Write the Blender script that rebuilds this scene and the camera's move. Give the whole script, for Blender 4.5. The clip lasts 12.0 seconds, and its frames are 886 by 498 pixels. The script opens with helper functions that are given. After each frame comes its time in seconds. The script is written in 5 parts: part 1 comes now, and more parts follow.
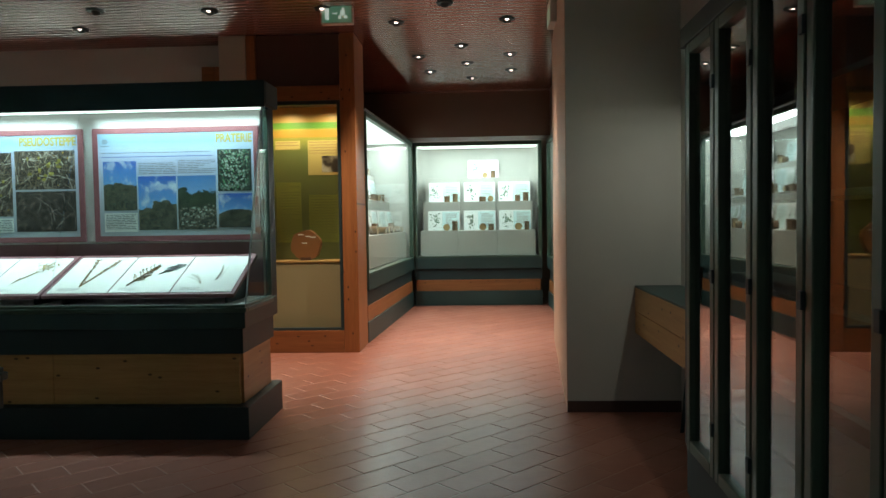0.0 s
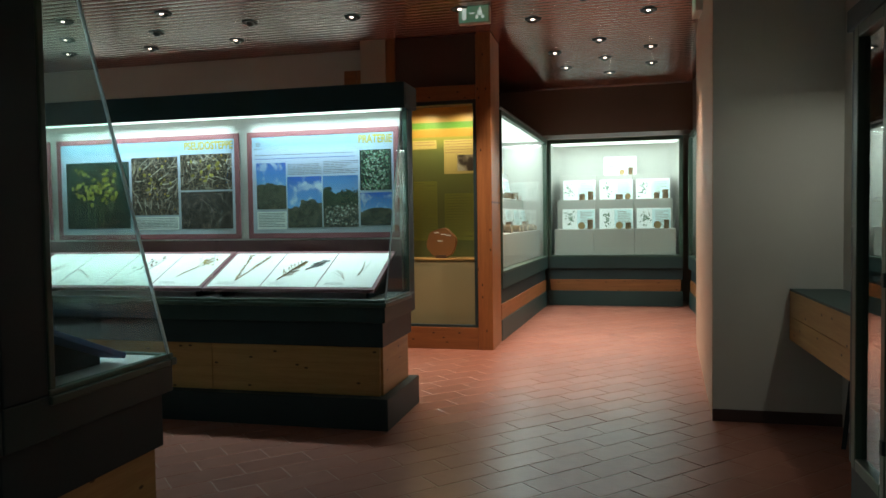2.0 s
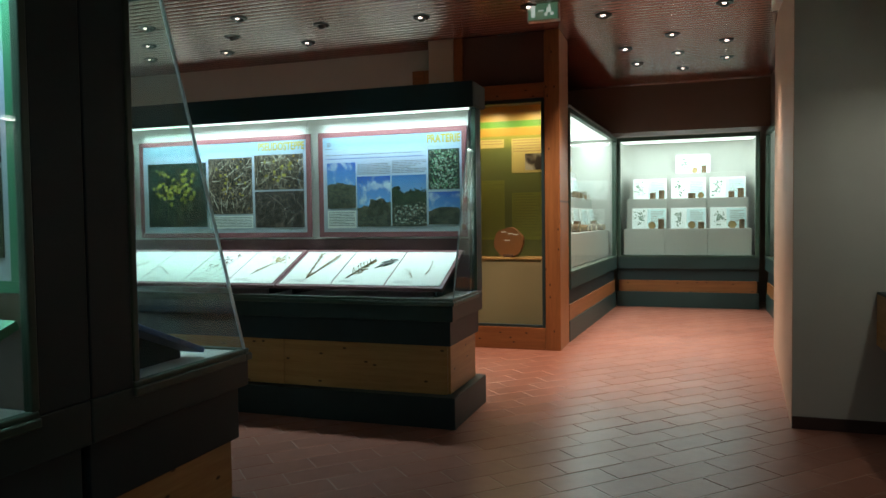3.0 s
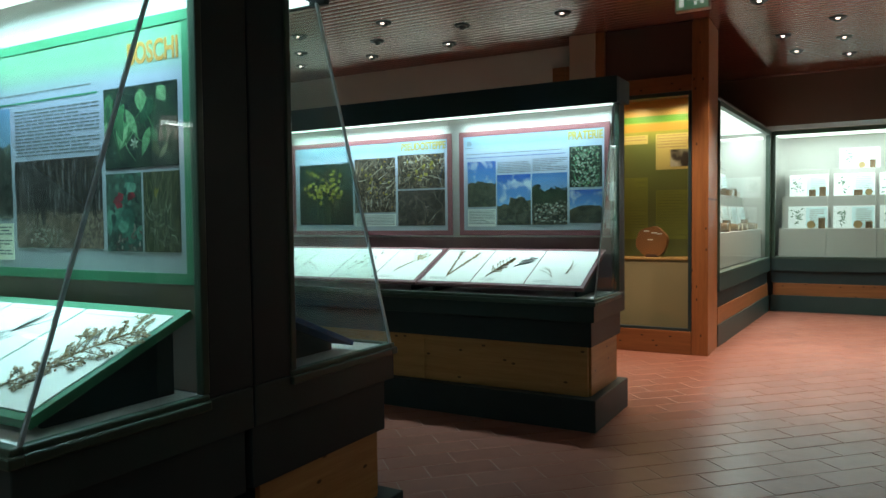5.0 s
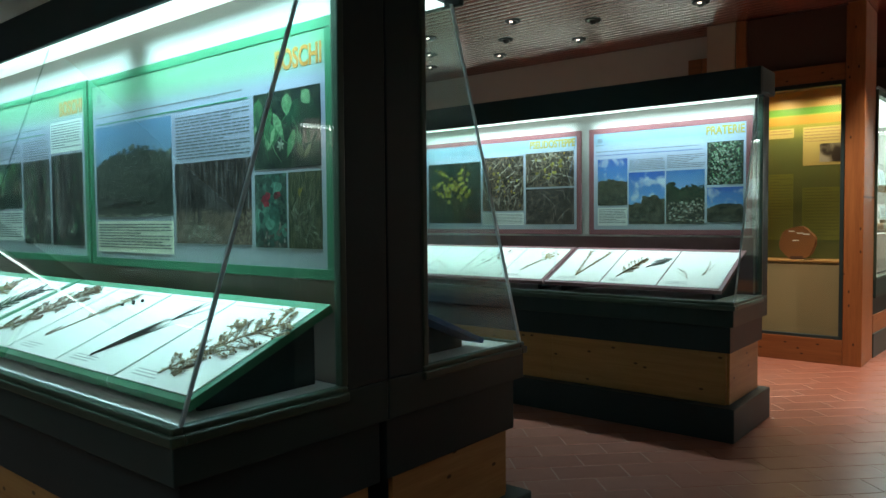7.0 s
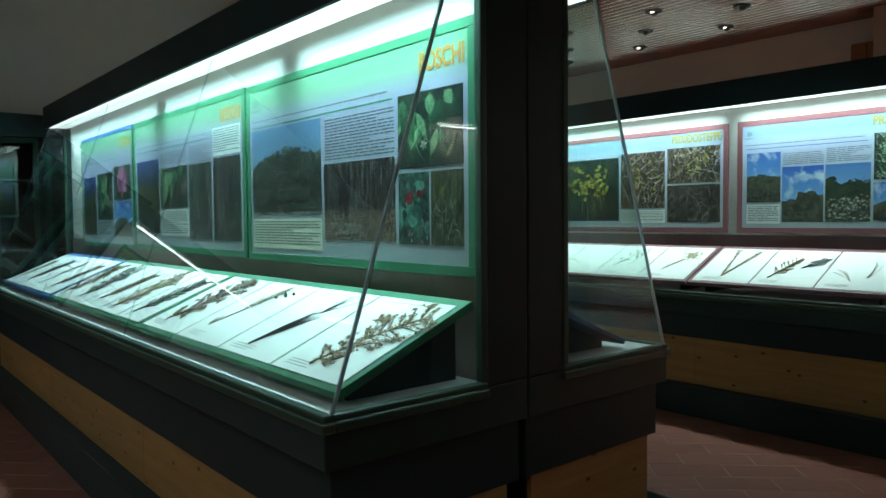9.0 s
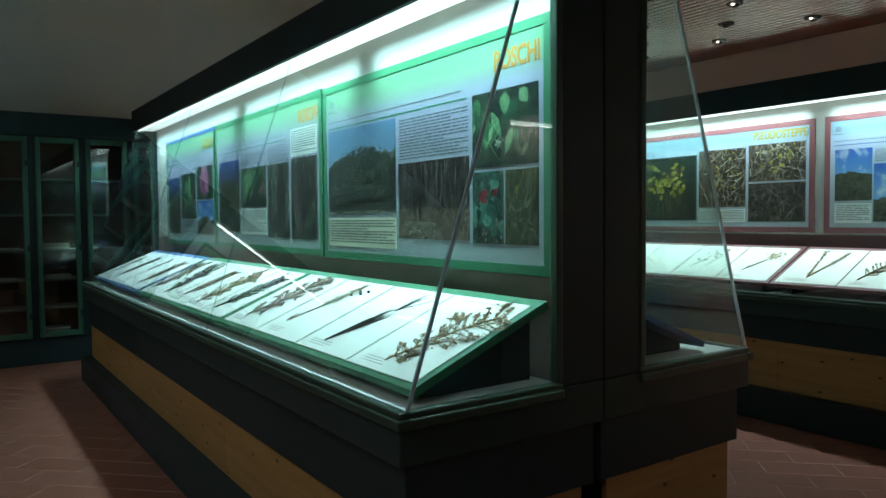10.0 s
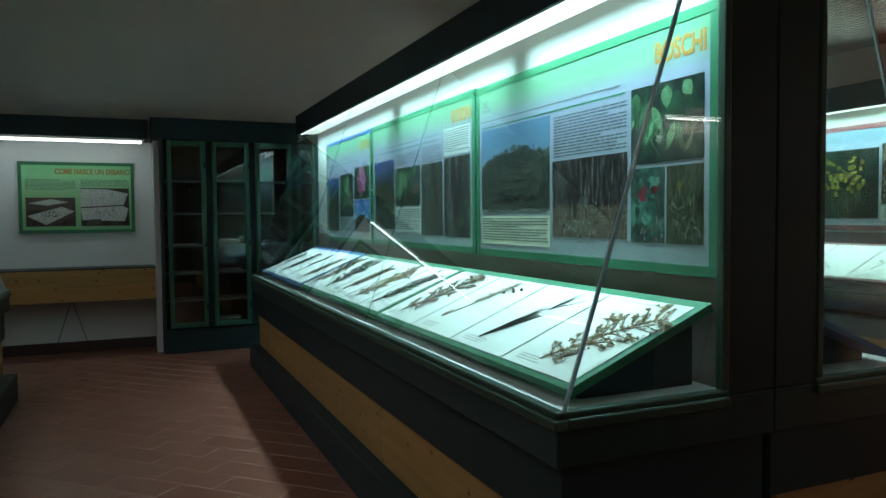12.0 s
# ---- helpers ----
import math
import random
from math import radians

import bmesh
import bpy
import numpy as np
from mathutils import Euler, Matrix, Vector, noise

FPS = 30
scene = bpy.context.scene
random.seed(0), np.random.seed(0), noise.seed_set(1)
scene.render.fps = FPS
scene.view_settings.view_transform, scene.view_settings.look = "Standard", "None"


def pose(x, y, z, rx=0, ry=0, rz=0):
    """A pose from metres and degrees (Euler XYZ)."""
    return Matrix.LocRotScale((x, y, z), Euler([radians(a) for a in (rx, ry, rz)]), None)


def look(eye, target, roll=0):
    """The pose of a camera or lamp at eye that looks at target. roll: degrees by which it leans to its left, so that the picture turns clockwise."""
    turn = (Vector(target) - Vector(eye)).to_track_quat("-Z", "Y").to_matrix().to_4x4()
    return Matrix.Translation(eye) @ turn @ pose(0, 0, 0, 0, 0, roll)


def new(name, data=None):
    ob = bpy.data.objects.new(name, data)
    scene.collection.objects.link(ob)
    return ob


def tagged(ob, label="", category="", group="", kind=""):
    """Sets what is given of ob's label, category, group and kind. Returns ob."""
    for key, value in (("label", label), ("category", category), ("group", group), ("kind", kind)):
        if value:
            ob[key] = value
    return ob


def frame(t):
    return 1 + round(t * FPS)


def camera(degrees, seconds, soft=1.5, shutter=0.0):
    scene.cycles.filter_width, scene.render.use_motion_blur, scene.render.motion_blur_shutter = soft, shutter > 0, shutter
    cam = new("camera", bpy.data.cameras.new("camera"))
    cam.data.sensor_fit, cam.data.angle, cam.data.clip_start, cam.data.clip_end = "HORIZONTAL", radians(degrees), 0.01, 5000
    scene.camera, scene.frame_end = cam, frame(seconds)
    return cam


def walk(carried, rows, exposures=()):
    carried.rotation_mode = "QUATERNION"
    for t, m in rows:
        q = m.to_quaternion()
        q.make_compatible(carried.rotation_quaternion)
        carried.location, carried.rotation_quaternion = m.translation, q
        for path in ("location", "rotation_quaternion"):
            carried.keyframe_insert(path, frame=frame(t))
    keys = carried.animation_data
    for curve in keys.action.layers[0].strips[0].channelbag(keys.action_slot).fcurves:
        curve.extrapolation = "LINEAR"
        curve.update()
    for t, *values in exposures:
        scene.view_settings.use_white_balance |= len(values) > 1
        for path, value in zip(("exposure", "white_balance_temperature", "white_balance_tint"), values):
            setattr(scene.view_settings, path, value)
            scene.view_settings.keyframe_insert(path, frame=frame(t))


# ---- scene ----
# The camera turns slowly to the left on the spot, a little ahead of its pivot.
cam = camera(63.2, 12.0)
PATH = [
    (0, pose(0.000, 0.000, 1.45, 87.61, 0.86, 3.01)),
    (0.5, pose(-0.007, 0.002, 1.45, 87.61, 0.96, 5.13)),
    (1, pose(-0.017, 0.004, 1.45, 87.62, 0.89, 7.80)),
    (1.5, pose(-0.026, 0.005, 1.45, 87.62, 0.86, 10.30)),
    (2, pose(-0.037, 0.005, 1.45, 87.63, 0.83, 13.43)),
    (2.5, pose(-0.046, 0.005, 1.45, 87.63, 0.74, 15.91)),
    (3, pose(-0.055, 0.004, 1.45, 87.64, 0.76, 18.64)),
    (5, pose(-0.090, -0.005, 1.45, 87.65, 0.66, 29.36)),
    (5.5, pose(-0.097, -0.008, 1.45, 87.66, 0.60, 31.71)),
    (6, pose(-0.103, -0.011, 1.45, 87.63, 0.55, 34.11)),
    (6.5, pose(-0.109, -0.014, 1.45, 87.64, 0.54, 36.37)),
    (7, pose(-0.117, -0.019, 1.45, 87.64, 0.50, 39.20)),
    (9, pose(-0.141, -0.042, 1.45, 87.55, 0.50, 49.61)),
    (9.5, pose(-0.146, -0.048, 1.45, 87.53, 0.45, 52.24)),
    (10, pose(-0.151, -0.056, 1.45, 87.52, 0.47, 55.13)),
    (10.5, pose(-0.155, -0.064, 1.45, 87.50, 0.43, 57.77)),
    (11, pose(-0.160, -0.074, 1.45, 87.52, 0.37, 61.12)),
    (11.5, pose(-0.163, -0.081, 1.45, 87.49, 0.36, 63.52)),
    (12, pose(-0.166, -0.091, 1.45, 87.47, 0.48, 66.60)),
]
walk(cam, PATH)


# ---- light ----
world = bpy.data.worlds.new("world")
world.use_nodes = True
world.node_tree.nodes["Background"].inputs[0].default_value = (0.9, 0.8, 0.7, 1)
world.node_tree.nodes["Background"].inputs[1].default_value = 0.02
scene.world = world

COOL = (0.70, 0.94, 1.0)
GREENISH = (0.56, 0.92, 1.02)
PALE = (0.86, 1.0, 0.98)
WARM = (1.0, 0.81, 0.65)


def strip_lamp(x, y, z, sx, sy, watts, color=COOL, rot=(0, 0, 0), spread=180):
    """A fluorescent strip shining down out of a case's top."""
    data = bpy.data.lights.new("fluorescent_strip", "AREA")
    data.shape, data.size, data.size_y, data.energy, data.color = "RECTANGLE", sx, sy, watts, color
    data.spread = radians(spread)
    ob = new("fluorescent_strip", data)
    ob.matrix_world = pose(x, y, z, *rot)
    return ob


def spot_lamp(x, y, z, watts, angle=75, color=WARM, tx=0.0, ty=0.0, soft=0.012):
    data = bpy.data.lights.new("spot_or_fill", "SPOT")
    data.energy, data.color, data.spot_size, data.spot_blend, data.shadow_soft_size = watts, color, radians(angle), 0.8, soft
    ob = new("spot_or_fill", data)
    ob.matrix_world = look((x, y, z), (x + tx, y + ty, 0))
    return ob


CEIL = 3.48
for x0, x1 in ((0.06, 1.26), (1.44, 3.01), (3.19, 5.40)):              # near double case, south side
    strip_lamp(-1.865 - (x0 + x1) / 2, 1.530, 2.276, x1 - x0, 0.11, 13.0 * (x1 - x0), GREENISH, (10, 0, 0), 98)
strip_lamp(-4.60, 2.135, 2.185, 5.3, 0.08, 18, GREENISH, spread=100)    # near double case, north side
for x0, x1 in ((0.06, 1.31), (1.49, 3.11), (3.29, 5.40)):              # far case
    strip_lamp(-1.575 - (x0 + x1) / 2, 5.235, 2.276, x1 - x0, 0.11, 11.2 * (x1 - x0), COOL, (8, 0, 0), 114)
strip_lamp(-4.05, -1.52, 2.255, 5.3, 0.05, 6, COOL)       # case across the aisle
strip_lamp(-0.05, 12.26, 2.69, 1.9, 0.34, 36, PALE)                     # end case of the passage
strip_lamp(-1.50, 10.2, 2.69, 0.34, 3.3, 50, PALE)                      # side case of the passage
strip_lamp(1.50, 10.3, 2.69, 0.5, 2.9, 10, PALE)
strip_lamp(-8.70, -0.85, 2.286, 0.03, 1.72, 15, COOL)                    # poster niche
strip_lamp(-5.6, 8.45, 2.69, 5.2, 0.4, 190, PALE)                        # wall case hidden behind the far case
spot_lamp(-1.72, 8.02, 2.72, 25, 165, (1.0, 0.74, 0.44), 0, 0.1)
spot_lamp(-2.2, 8.02, 2.72, 25, 165, (1.0, 0.74, 0.44), 0, 0.1)
for sx, sy, w in ((-0.85, 7.56, 260), (0.29, 7.55, 220), (-0.76, 9.17, 210), (0.39, 9.14, 210), (-0.68, 10.1, 150), (0.44, 10.1, 150), (-1.50, 7.0, 260)):
    spot_lamp(sx, sy, CEIL - 0.066, w)
for sx, sy, w in ((-2.6, 6.97, 90), (-4.2, 7.5, 80), (-4.33, 6.32, 60), (-5.4, 6.3, 70)):
    spot_lamp(sx, sy, CEIL - 0.066, w)
strip_lamp(1.38, 4.47, 2.285, 0.05, 0.6, 3.9, (0.94, 1.0, 0.88))           # strip over the desk by the grey wall
for sx, sy, w in ((-5.5, -1.6, 44), (-2.6, -1.6, 58), (0.2, -1.8, 66)):
    spot_lamp(sx, sy, 4.4, w, 150, (0.92, 0.97, 1.0), soft=0.9)      # added dim fill over the back of the room, no fixtures there

# ---- materials ----


def nodes_of(name):
    m = bpy.data.materials.new(name)
    m.use_nodes = True
    nt = m.node_tree
    return m, nt, nt.nodes["Principled BSDF"]


def ramp(nt, fac, stops):
    r = nt.nodes.new("ShaderNodeValToRGB")
    el = r.color_ramp.elements
    while len(el) < len(stops):
        el.new(0.5)
    for e, (p, c) in zip(el, stops):
        e.position, e.color = p, (*c, 1)
    nt.links.new(fac, r.inputs[0])
    return r.outputs[0]


def coords(nt, kind="Object", scale=(1, 1, 1), rot=(0, 0, 0)):
    t = nt.nodes.new("ShaderNodeTexCoord")
    mp = nt.nodes.new("ShaderNodeMapping")
    mp.inputs["Scale"].default_value = scale
    mp.inputs["Rotation"].default_value = rot
    nt.links.new(t.outputs[kind], mp.inputs[0])
    return mp.outputs[0]


def noise_tex(nt, vec, scale, detail=4, rough=0.55, distortion=0.0):
    n = nt.nodes.new("ShaderNodeTexNoise")
    n.inputs["Scale"].default_value, n.inputs["Detail"].default_value = scale, detail
    n.inputs["Roughness"].default_value, n.inputs["Distortion"].default_value = rough, distortion
    nt.links.new(vec, n.inputs["Vector"])
    return n.outputs[0]


def mix(nt, fac, a, b, mode="MIX"):
    m = nt.nodes.new("ShaderNodeMix")
    m.data_type, m.blend_type = "RGBA", mode
    for sock, v in ((m.inputs[0], fac), (m.inputs[6], a), (m.inputs[7], b)):
        if isinstance(v, (int, float)):
            sock.default_value = v
        elif isinstance(v, tuple):
            sock.default_value = (*v, 1)
        else:
            nt.links.new(v, sock)
    return m.outputs[2]


def bump(nt, bsdf, height, strength=0.2, dist=0.01):
    b = nt.nodes.new("ShaderNodeBump")
    b.inputs["Strength"].default_value, b.inputs["Distance"].default_value = strength, dist
    nt.links.new(height, b.inputs["Height"])
    nt.links.new(b.outputs[0], bsdf.inputs["Normal"])


def paint(name, color, rough=0.5, vary=0.12, scale=6.0, metal=0.0, grain=0.05, sheen=0.5):
    """Painted or plastered surface: two scales of tone, fine relief."""
    m, nt, b = nodes_of(name)
    v = coords(nt)
    lo, hi = tuple(c * (1 - vary) for c in color), tuple(min(1, c * (1 + vary)) for c in color)
    big = ramp(nt, noise_tex(nt, v, scale * 0.25), [(0.3, lo), (0.7, hi)])
    fine = noise_tex(nt, v, scale * 22, 3)
    c = mix(nt, 0.12, big, ramp(nt, fine, [(0.3, lo), (0.7, hi)]), "MIX")
    nt.links.new(c, b.inputs["Base Color"])
    b.inputs["Roughness"].default_value, b.inputs["Metallic"].default_value = rough, metal
    b.inputs["Specular IOR Level"].default_value = sheen
    if grain:
        bump(nt, b, fine, grain)
    return m


def wood(name, dark, light, axis="X", knots=True, rough=0.45):
    """Knotty pine: long grain along the axis, darker knots."""
    m, nt, b = nodes_of(name)
    sc = {"X": (0.35, 6, 6), "Y": (6, 0.35, 6), "Z": (6, 6, 0.35)}[axis]
    info = nt.nodes.new("ShaderNodeObjectInfo")
    v = coords(nt, "Object", sc)
    g = noise_tex(nt, v, 4.0, 6, 0.6, 0.6)
    col = ramp(nt, g, [(0.28, dark), (0.5, tuple((a + c) / 2 for a, c in zip(dark, light))), (0.72, light)])
    fine = noise_tex(nt, v, 22, 3)
    col = mix(nt, 0.25, col, ramp(nt, fine, [(0.35, dark), (0.65, light)]))
    if knots:
        tc = nt.nodes.new("ShaderNodeTexCoord")
        sp = nt.nodes.new("ShaderNodeSeparateXYZ")
        cb = nt.nodes.new("ShaderNodeCombineXYZ")
        nt.links.new(tc.outputs["Object"], sp.inputs[0])
        long_i, wide_i = {"X": (0, 2), "Y": (1, 2), "Z": (2, 0)}[axis]
        nt.links.new(sp.outputs[long_i], cb.inputs[0])
        wob = nt.nodes.new("ShaderNodeMath")
        wob.operation = "MULTIPLY"
        wob.inputs[1].default_value = 1.9
        nt.links.new(sp.outputs[wide_i], wob.inputs[0])
        nt.links.new(wob.outputs[0], cb.inputs[1])
        vo = nt.nodes.new("ShaderNodeTexVoronoi")
        vo.voronoi_dimensions = "2D"
        vo.inputs["Scale"].default_value = 3.2
        nt.links.new(cb.outputs[0], vo.inputs["Vector"])
        k = ramp(nt, vo.outputs["Distance"], [(0.030, (1, 1, 1)), (0.062, (0, 0, 0))])
        col = mix(nt, k, col, tuple(c * 0.25 for c in dark))
    tone = mix(nt, info.outputs["Random"], (0.86, 0.86, 0.86), (1.06, 1.04, 1.0))
    col = mix(nt, 1.0, col, tone, "MULTIPLY")
    nt.links.new(col, b.inputs["Base Color"])
    b.inputs["Roughness"].default_value = rough
    bump(nt, b, fine, 0.08)
    return m


def glass_pane(name, tint=(0.93, 0.98, 0.96), strength=1.0):
    """Clear pane: lets light straight through, mirrors by Fresnel."""
    m = bpy.data.materials.new(name)
    m.use_nodes = True
    nt = m.node_tree
    nt.nodes.clear()
    out, tr, gl, mx, lw, pw, ma = (nt.nodes.new("ShaderNode" + k) for k in ("OutputMaterial", "BsdfTransparent", "BsdfGlossy", "MixShader", "LayerWeight", "Math", "Math"))
    tr.inputs[0].default_value = (*tint, 1)
    gl.inputs["Roughness"].default_value = 0.0
    lw.inputs["Blend"].default_value = 0.5
    pw.operation, ma.operation = "POWER", "MULTIPLY_ADD"
    pw.inputs[1].default_value = 5.0
    ma.inputs[1].default_value, ma.inputs[2].default_value = 0.90 * strength, 0.035 * strength
    nt.links.new(lw.outputs["Facing"], pw.inputs[0])
    nt.links.new(pw.outputs[0], ma.inputs[0])
    nt.links.new(ma.outputs[0], mx.inputs[0])
    nt.links.new(tr.outputs[0], mx.inputs[1])
    nt.links.new(gl.outputs[0], mx.inputs[2])
    nt.links.new(mx.outputs[0], out.inputs[0])
    return m


def frosted_edge():
    """Ground glass edge: takes light from either side."""
    m = bpy.data.materials.new("glass_edge")
    m.use_nodes = True
    nt = m.node_tree
    nt.nodes.clear()
    out, df, tl, gl, m1, m2 = (nt.nodes.new("ShaderNode" + k) for k in ("OutputMaterial", "BsdfDiffuse", "BsdfTranslucent", "BsdfGlossy", "MixShader", "MixShader"))
    n = ramp(nt, noise_tex(nt, coords(nt), 30, 3), [(0.3, (0.48, 0.58, 0.60)), (0.7, (0.62, 0.74, 0.76))])
    nt.links.new(n, df.inputs[0])
    nt.links.new(n, tl.inputs[0])
    gl.inputs["Roughness"].default_value = 0.15
    m1.inputs[0].default_value, m2.inputs[0].default_value = 0.45, 0.22
    nt.links.new(df.outputs[0], m1.inputs[1])
    nt.links.new(tl.outputs[0], m1.inputs[2])
    nt.links.new(m1.outputs[0], m2.inputs[1])
    nt.links.new(gl.outputs[0], m2.inputs[2])
    nt.links.new(m2.outputs[0], out.inputs[0])
    return m


def glow(name, color, strength):
    m, nt, b = nodes_of(name)
    b.inputs["Base Color"].default_value = (0.8, 0.8, 0.8, 1)
    b.inputs["Emission Color"].default_value, b.inputs["Emission Strength"].default_value = (*color, 1), strength
    return m


M = {}
M["plaster"] = paint("plaster", (0.50, 0.48, 0.43), 0.85, 0.06, 3)
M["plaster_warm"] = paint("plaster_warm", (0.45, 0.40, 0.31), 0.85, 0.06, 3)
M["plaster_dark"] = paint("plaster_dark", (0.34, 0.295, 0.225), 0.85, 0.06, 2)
M["ceiling_tan"] = paint("ceiling_tan", (0.34, 0.19, 0.075), 0.9, 0.08, 1.5)
M["salmon"] = paint("salmon_tone", (0.52, 0.36, 0.25), 0.6, 0.06, 3)
M["white_wall"] = paint("white_wall", (0.72, 0.72, 0.70), 0.8, 0.04, 4)
M["laminate"] = paint("laminate", (0.45, 0.455, 0.42), 0.5, 0.03, 4, grain=0.01)
M["shelf_grey"] = paint("shelf_grey", (0.44, 0.44, 0.405), 0.6, 0.05, 4, grain=0.01)
M["black"] = paint("black_paint", (0.0190, 0.0385, 0.0415), 0.5, 0.2, 5, grain=0.03, sheen=0.3)
M["teal_black"] = paint("teal_black_paint", (0.0230, 0.0490, 0.0465), 0.45, 0.2, 5, grain=0.03, sheen=0.35)
M["green_trim"] = paint("green_trim", (0.042, 0.080, 0.055), 0.38, 0.2, 8, grain=0.02)
M["frame_green"] = paint("frame_green", (0.03, 0.165, 0.08), 0.5, 0.08, 6, grain=0.02)
M["frame_purple"] = paint("frame_purple", (0.17, 0.055, 0.062), 0.5, 0.08, 6, grain=0.02)
M["frame_blue"] = paint("frame_blue", (0.03, 0.10, 0.26), 0.5, 0.08, 6, grain=0.02)
M["door_green"] = paint("door_green", (0.035, 0.13, 0.085), 0.4, 0.15, 6, grain=0.02)
M["plum_board"] = paint("plum_board", (0.13, 0.062, 0.066), 0.6, 0.1, 5)
M["taupe"] = paint("taupe_board", (0.155, 0.115, 0.095), 0.6, 0.1, 5)
M["pine"] = wood("pine", (0.36, 0.19, 0.055), (0.52, 0.31, 0.11))
M["pine_y"] = wood("pine_y", (0.36, 0.19, 0.055), (0.52, 0.31, 0.11), "Y")
M["larch"] = wood("larch", (0.20, 0.070, 0.020), (0.34, 0.135, 0.042), "Z")
M["larch_x"] = wood("larch_x", (0.20, 0.070, 0.020), (0.34, 0.135, 0.042), "X")
M["glass"] = glass_pane("clear_glass")
M["case_glass"] = glass_pane("case_glass", (0.95, 0.99, 0.97), 0.42)
M["cabinet_glass"] = glass_pane("cabinet_glass", (0.90, 0.95, 0.93), 2.3)
M["glass_edge"] = frosted_edge()
M["glass_joint"] = glass_pane("glass_joint", (0.82, 0.88, 0.87), 3.0)
M["grey_lining"] = paint("grey_lining", (0.40, 0.40, 0.37), 0.7, 0.12, 4)
M["case_floor"] = paint("case_floor_board", (0.76, 0.76, 0.73), 0.6, 0.05, 4, grain=0.01)
M["diffuser"] = glow("diffuser", (0.88, 1.0, 0.98), 1.5)
M["soffit"] = glow("soffit_diffuser", (0.90, 1.0, 0.97), 1.2)
M["lamp_on"] = glow("lamp_bulb", (1.0, 0.76, 0.68), 6.0)
M["sheet"] = paint("herbarium_sheet", (0.80, 0.80, 0.74), 0.8, 0.03, 8, grain=0.02)
M["cab_shelf"] = paint("cabinet_shelf", (0.16, 0.17, 0.16), 0.5, 0.1, 5)
M["folder"] = paint("folder_paper", (0.36, 0.35, 0.31), 0.8, 0.1, 8)
M["chrome"] = paint("chrome", (0.6, 0.6, 0.6), 0.25, 0.05, 5, 1.0, 0)
M["skirting"] = paint("skirting", (0.06, 0.035, 0.03), 0.4, 0.15, 6)
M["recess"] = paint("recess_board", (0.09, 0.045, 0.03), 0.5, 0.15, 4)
M["beige_board"] = paint("beige_board", (0.34, 0.26, 0.13), 0.7, 0.06, 4)


def slat_metal():
    m, nt, b = nodes_of("ceiling_slat")
    v = coords(nt)
    c = ramp(nt, noise_tex(nt, v, 1.3), [(0.3, (0.130, 0.034, 0.022)), (0.7, (0.175, 0.050, 0.032))])
    nt.links.new(c, b.inputs["Base Color"])
    b.inputs["Roughness"].default_value, b.inputs["Metallic"].default_value = 0.10, 0.15
    b.inputs["IOR"].default_value = 3.0
    return m


def cotto():
    """Terracotta floor tile, waxed: each tile its own tone."""
    m, nt, b = nodes_of("terracotta_tile")
    info = nt.nodes.new("ShaderNodeObjectInfo")
    geo = nt.nodes.new("ShaderNodeNewGeometry")
    add = nt.nodes.new("ShaderNodeMath")
    add.operation = "ADD"
    nt.links.new(info.outputs["Random"], add.inputs[0])
    nt.links.new(geo.outputs["Random Per Island"], add.inputs[1])
    fr = nt.nodes.new("ShaderNodeMath")
    fr.operation = "FRACT"
    nt.links.new(add.outputs[0], fr.inputs[0])
    tone = ramp(nt, fr.outputs[0], [(0.0, (0.21, 0.076, 0.050)), (0.5, (0.25, 0.096, 0.064)), (1.0, (0.285, 0.122, 0.084))])
    v = geo.outputs["Position"]
    mott = noise_tex(nt, v, 9, 5)
    c = mix(nt, 0.35, tone, ramp(nt, mott, [(0.3, (0.19, 0.065, 0.042)), (0.7, (0.32, 0.13, 0.085))]))
    nt.links.new(c, b.inputs["Base Color"])
    r = ramp(nt, noise_tex(nt, v, 3, 5), [(0.3, (0.31,) * 3), (0.7, (0.37,) * 3)])
    nt.links.new(r, b.inputs["Roughness"])
    bump(nt, b, noise_tex(nt, v, 40, 3), 0.06)
    return m


M["slat"] = slat_metal()
M["tile"] = cotto()
M["grout"] = paint("grout", (0.36, 0.27, 0.215), 0.42, 0.2, 10)

# ---- building helpers ----


def cuboid(bm, x0, x1, y0, y1, z0, z1, bevel=0.0):
    """Adds a box, its edges rounded off by bevel."""
    r = bmesh.ops.create_cube(bm, size=1)
    vs = r["verts"]
    for v in vs:
        v.co = Vector(((x0 + x1) / 2 + v.co.x * (x1 - x0), (y0 + y1) / 2 + v.co.y * (y1 - y0), (z0 + z1) / 2 + v.co.z * (z1 - z0)))
    if bevel:
        es = list({e for v in vs for e in v.link_edges})
        bmesh.ops.bevel(bm, geom=es, offset=bevel, segments=2, affect="EDGES", profile=0.5)


def mesh_of(name, bm, material, smooth=False):
    me = bpy.data.meshes.new(name)
    bm.to_mesh(me)
    bm.free()
    me.materials.append(material)
    if smooth:
        for p in me.polygons:
            p.use_smooth = True
    return me


def part(name, bm, material, parent=None, label="", smooth=False):
    ob = new(name, mesh_of(name, bm, material, smooth))
    ob.parent = parent
    if label:
        tagged(ob, label)
    return ob


def box(name, material, parent, x0, x1, y0, y1, z0, z1, bevel=0.004, label=""):
    bm = bmesh.new()
    cuboid(bm, min(x0, x1), max(x0, x1), min(y0, y1), max(y0, y1), min(z0, z1), max(z0, z1), bevel)
    return part(name, bm, material, parent, label)


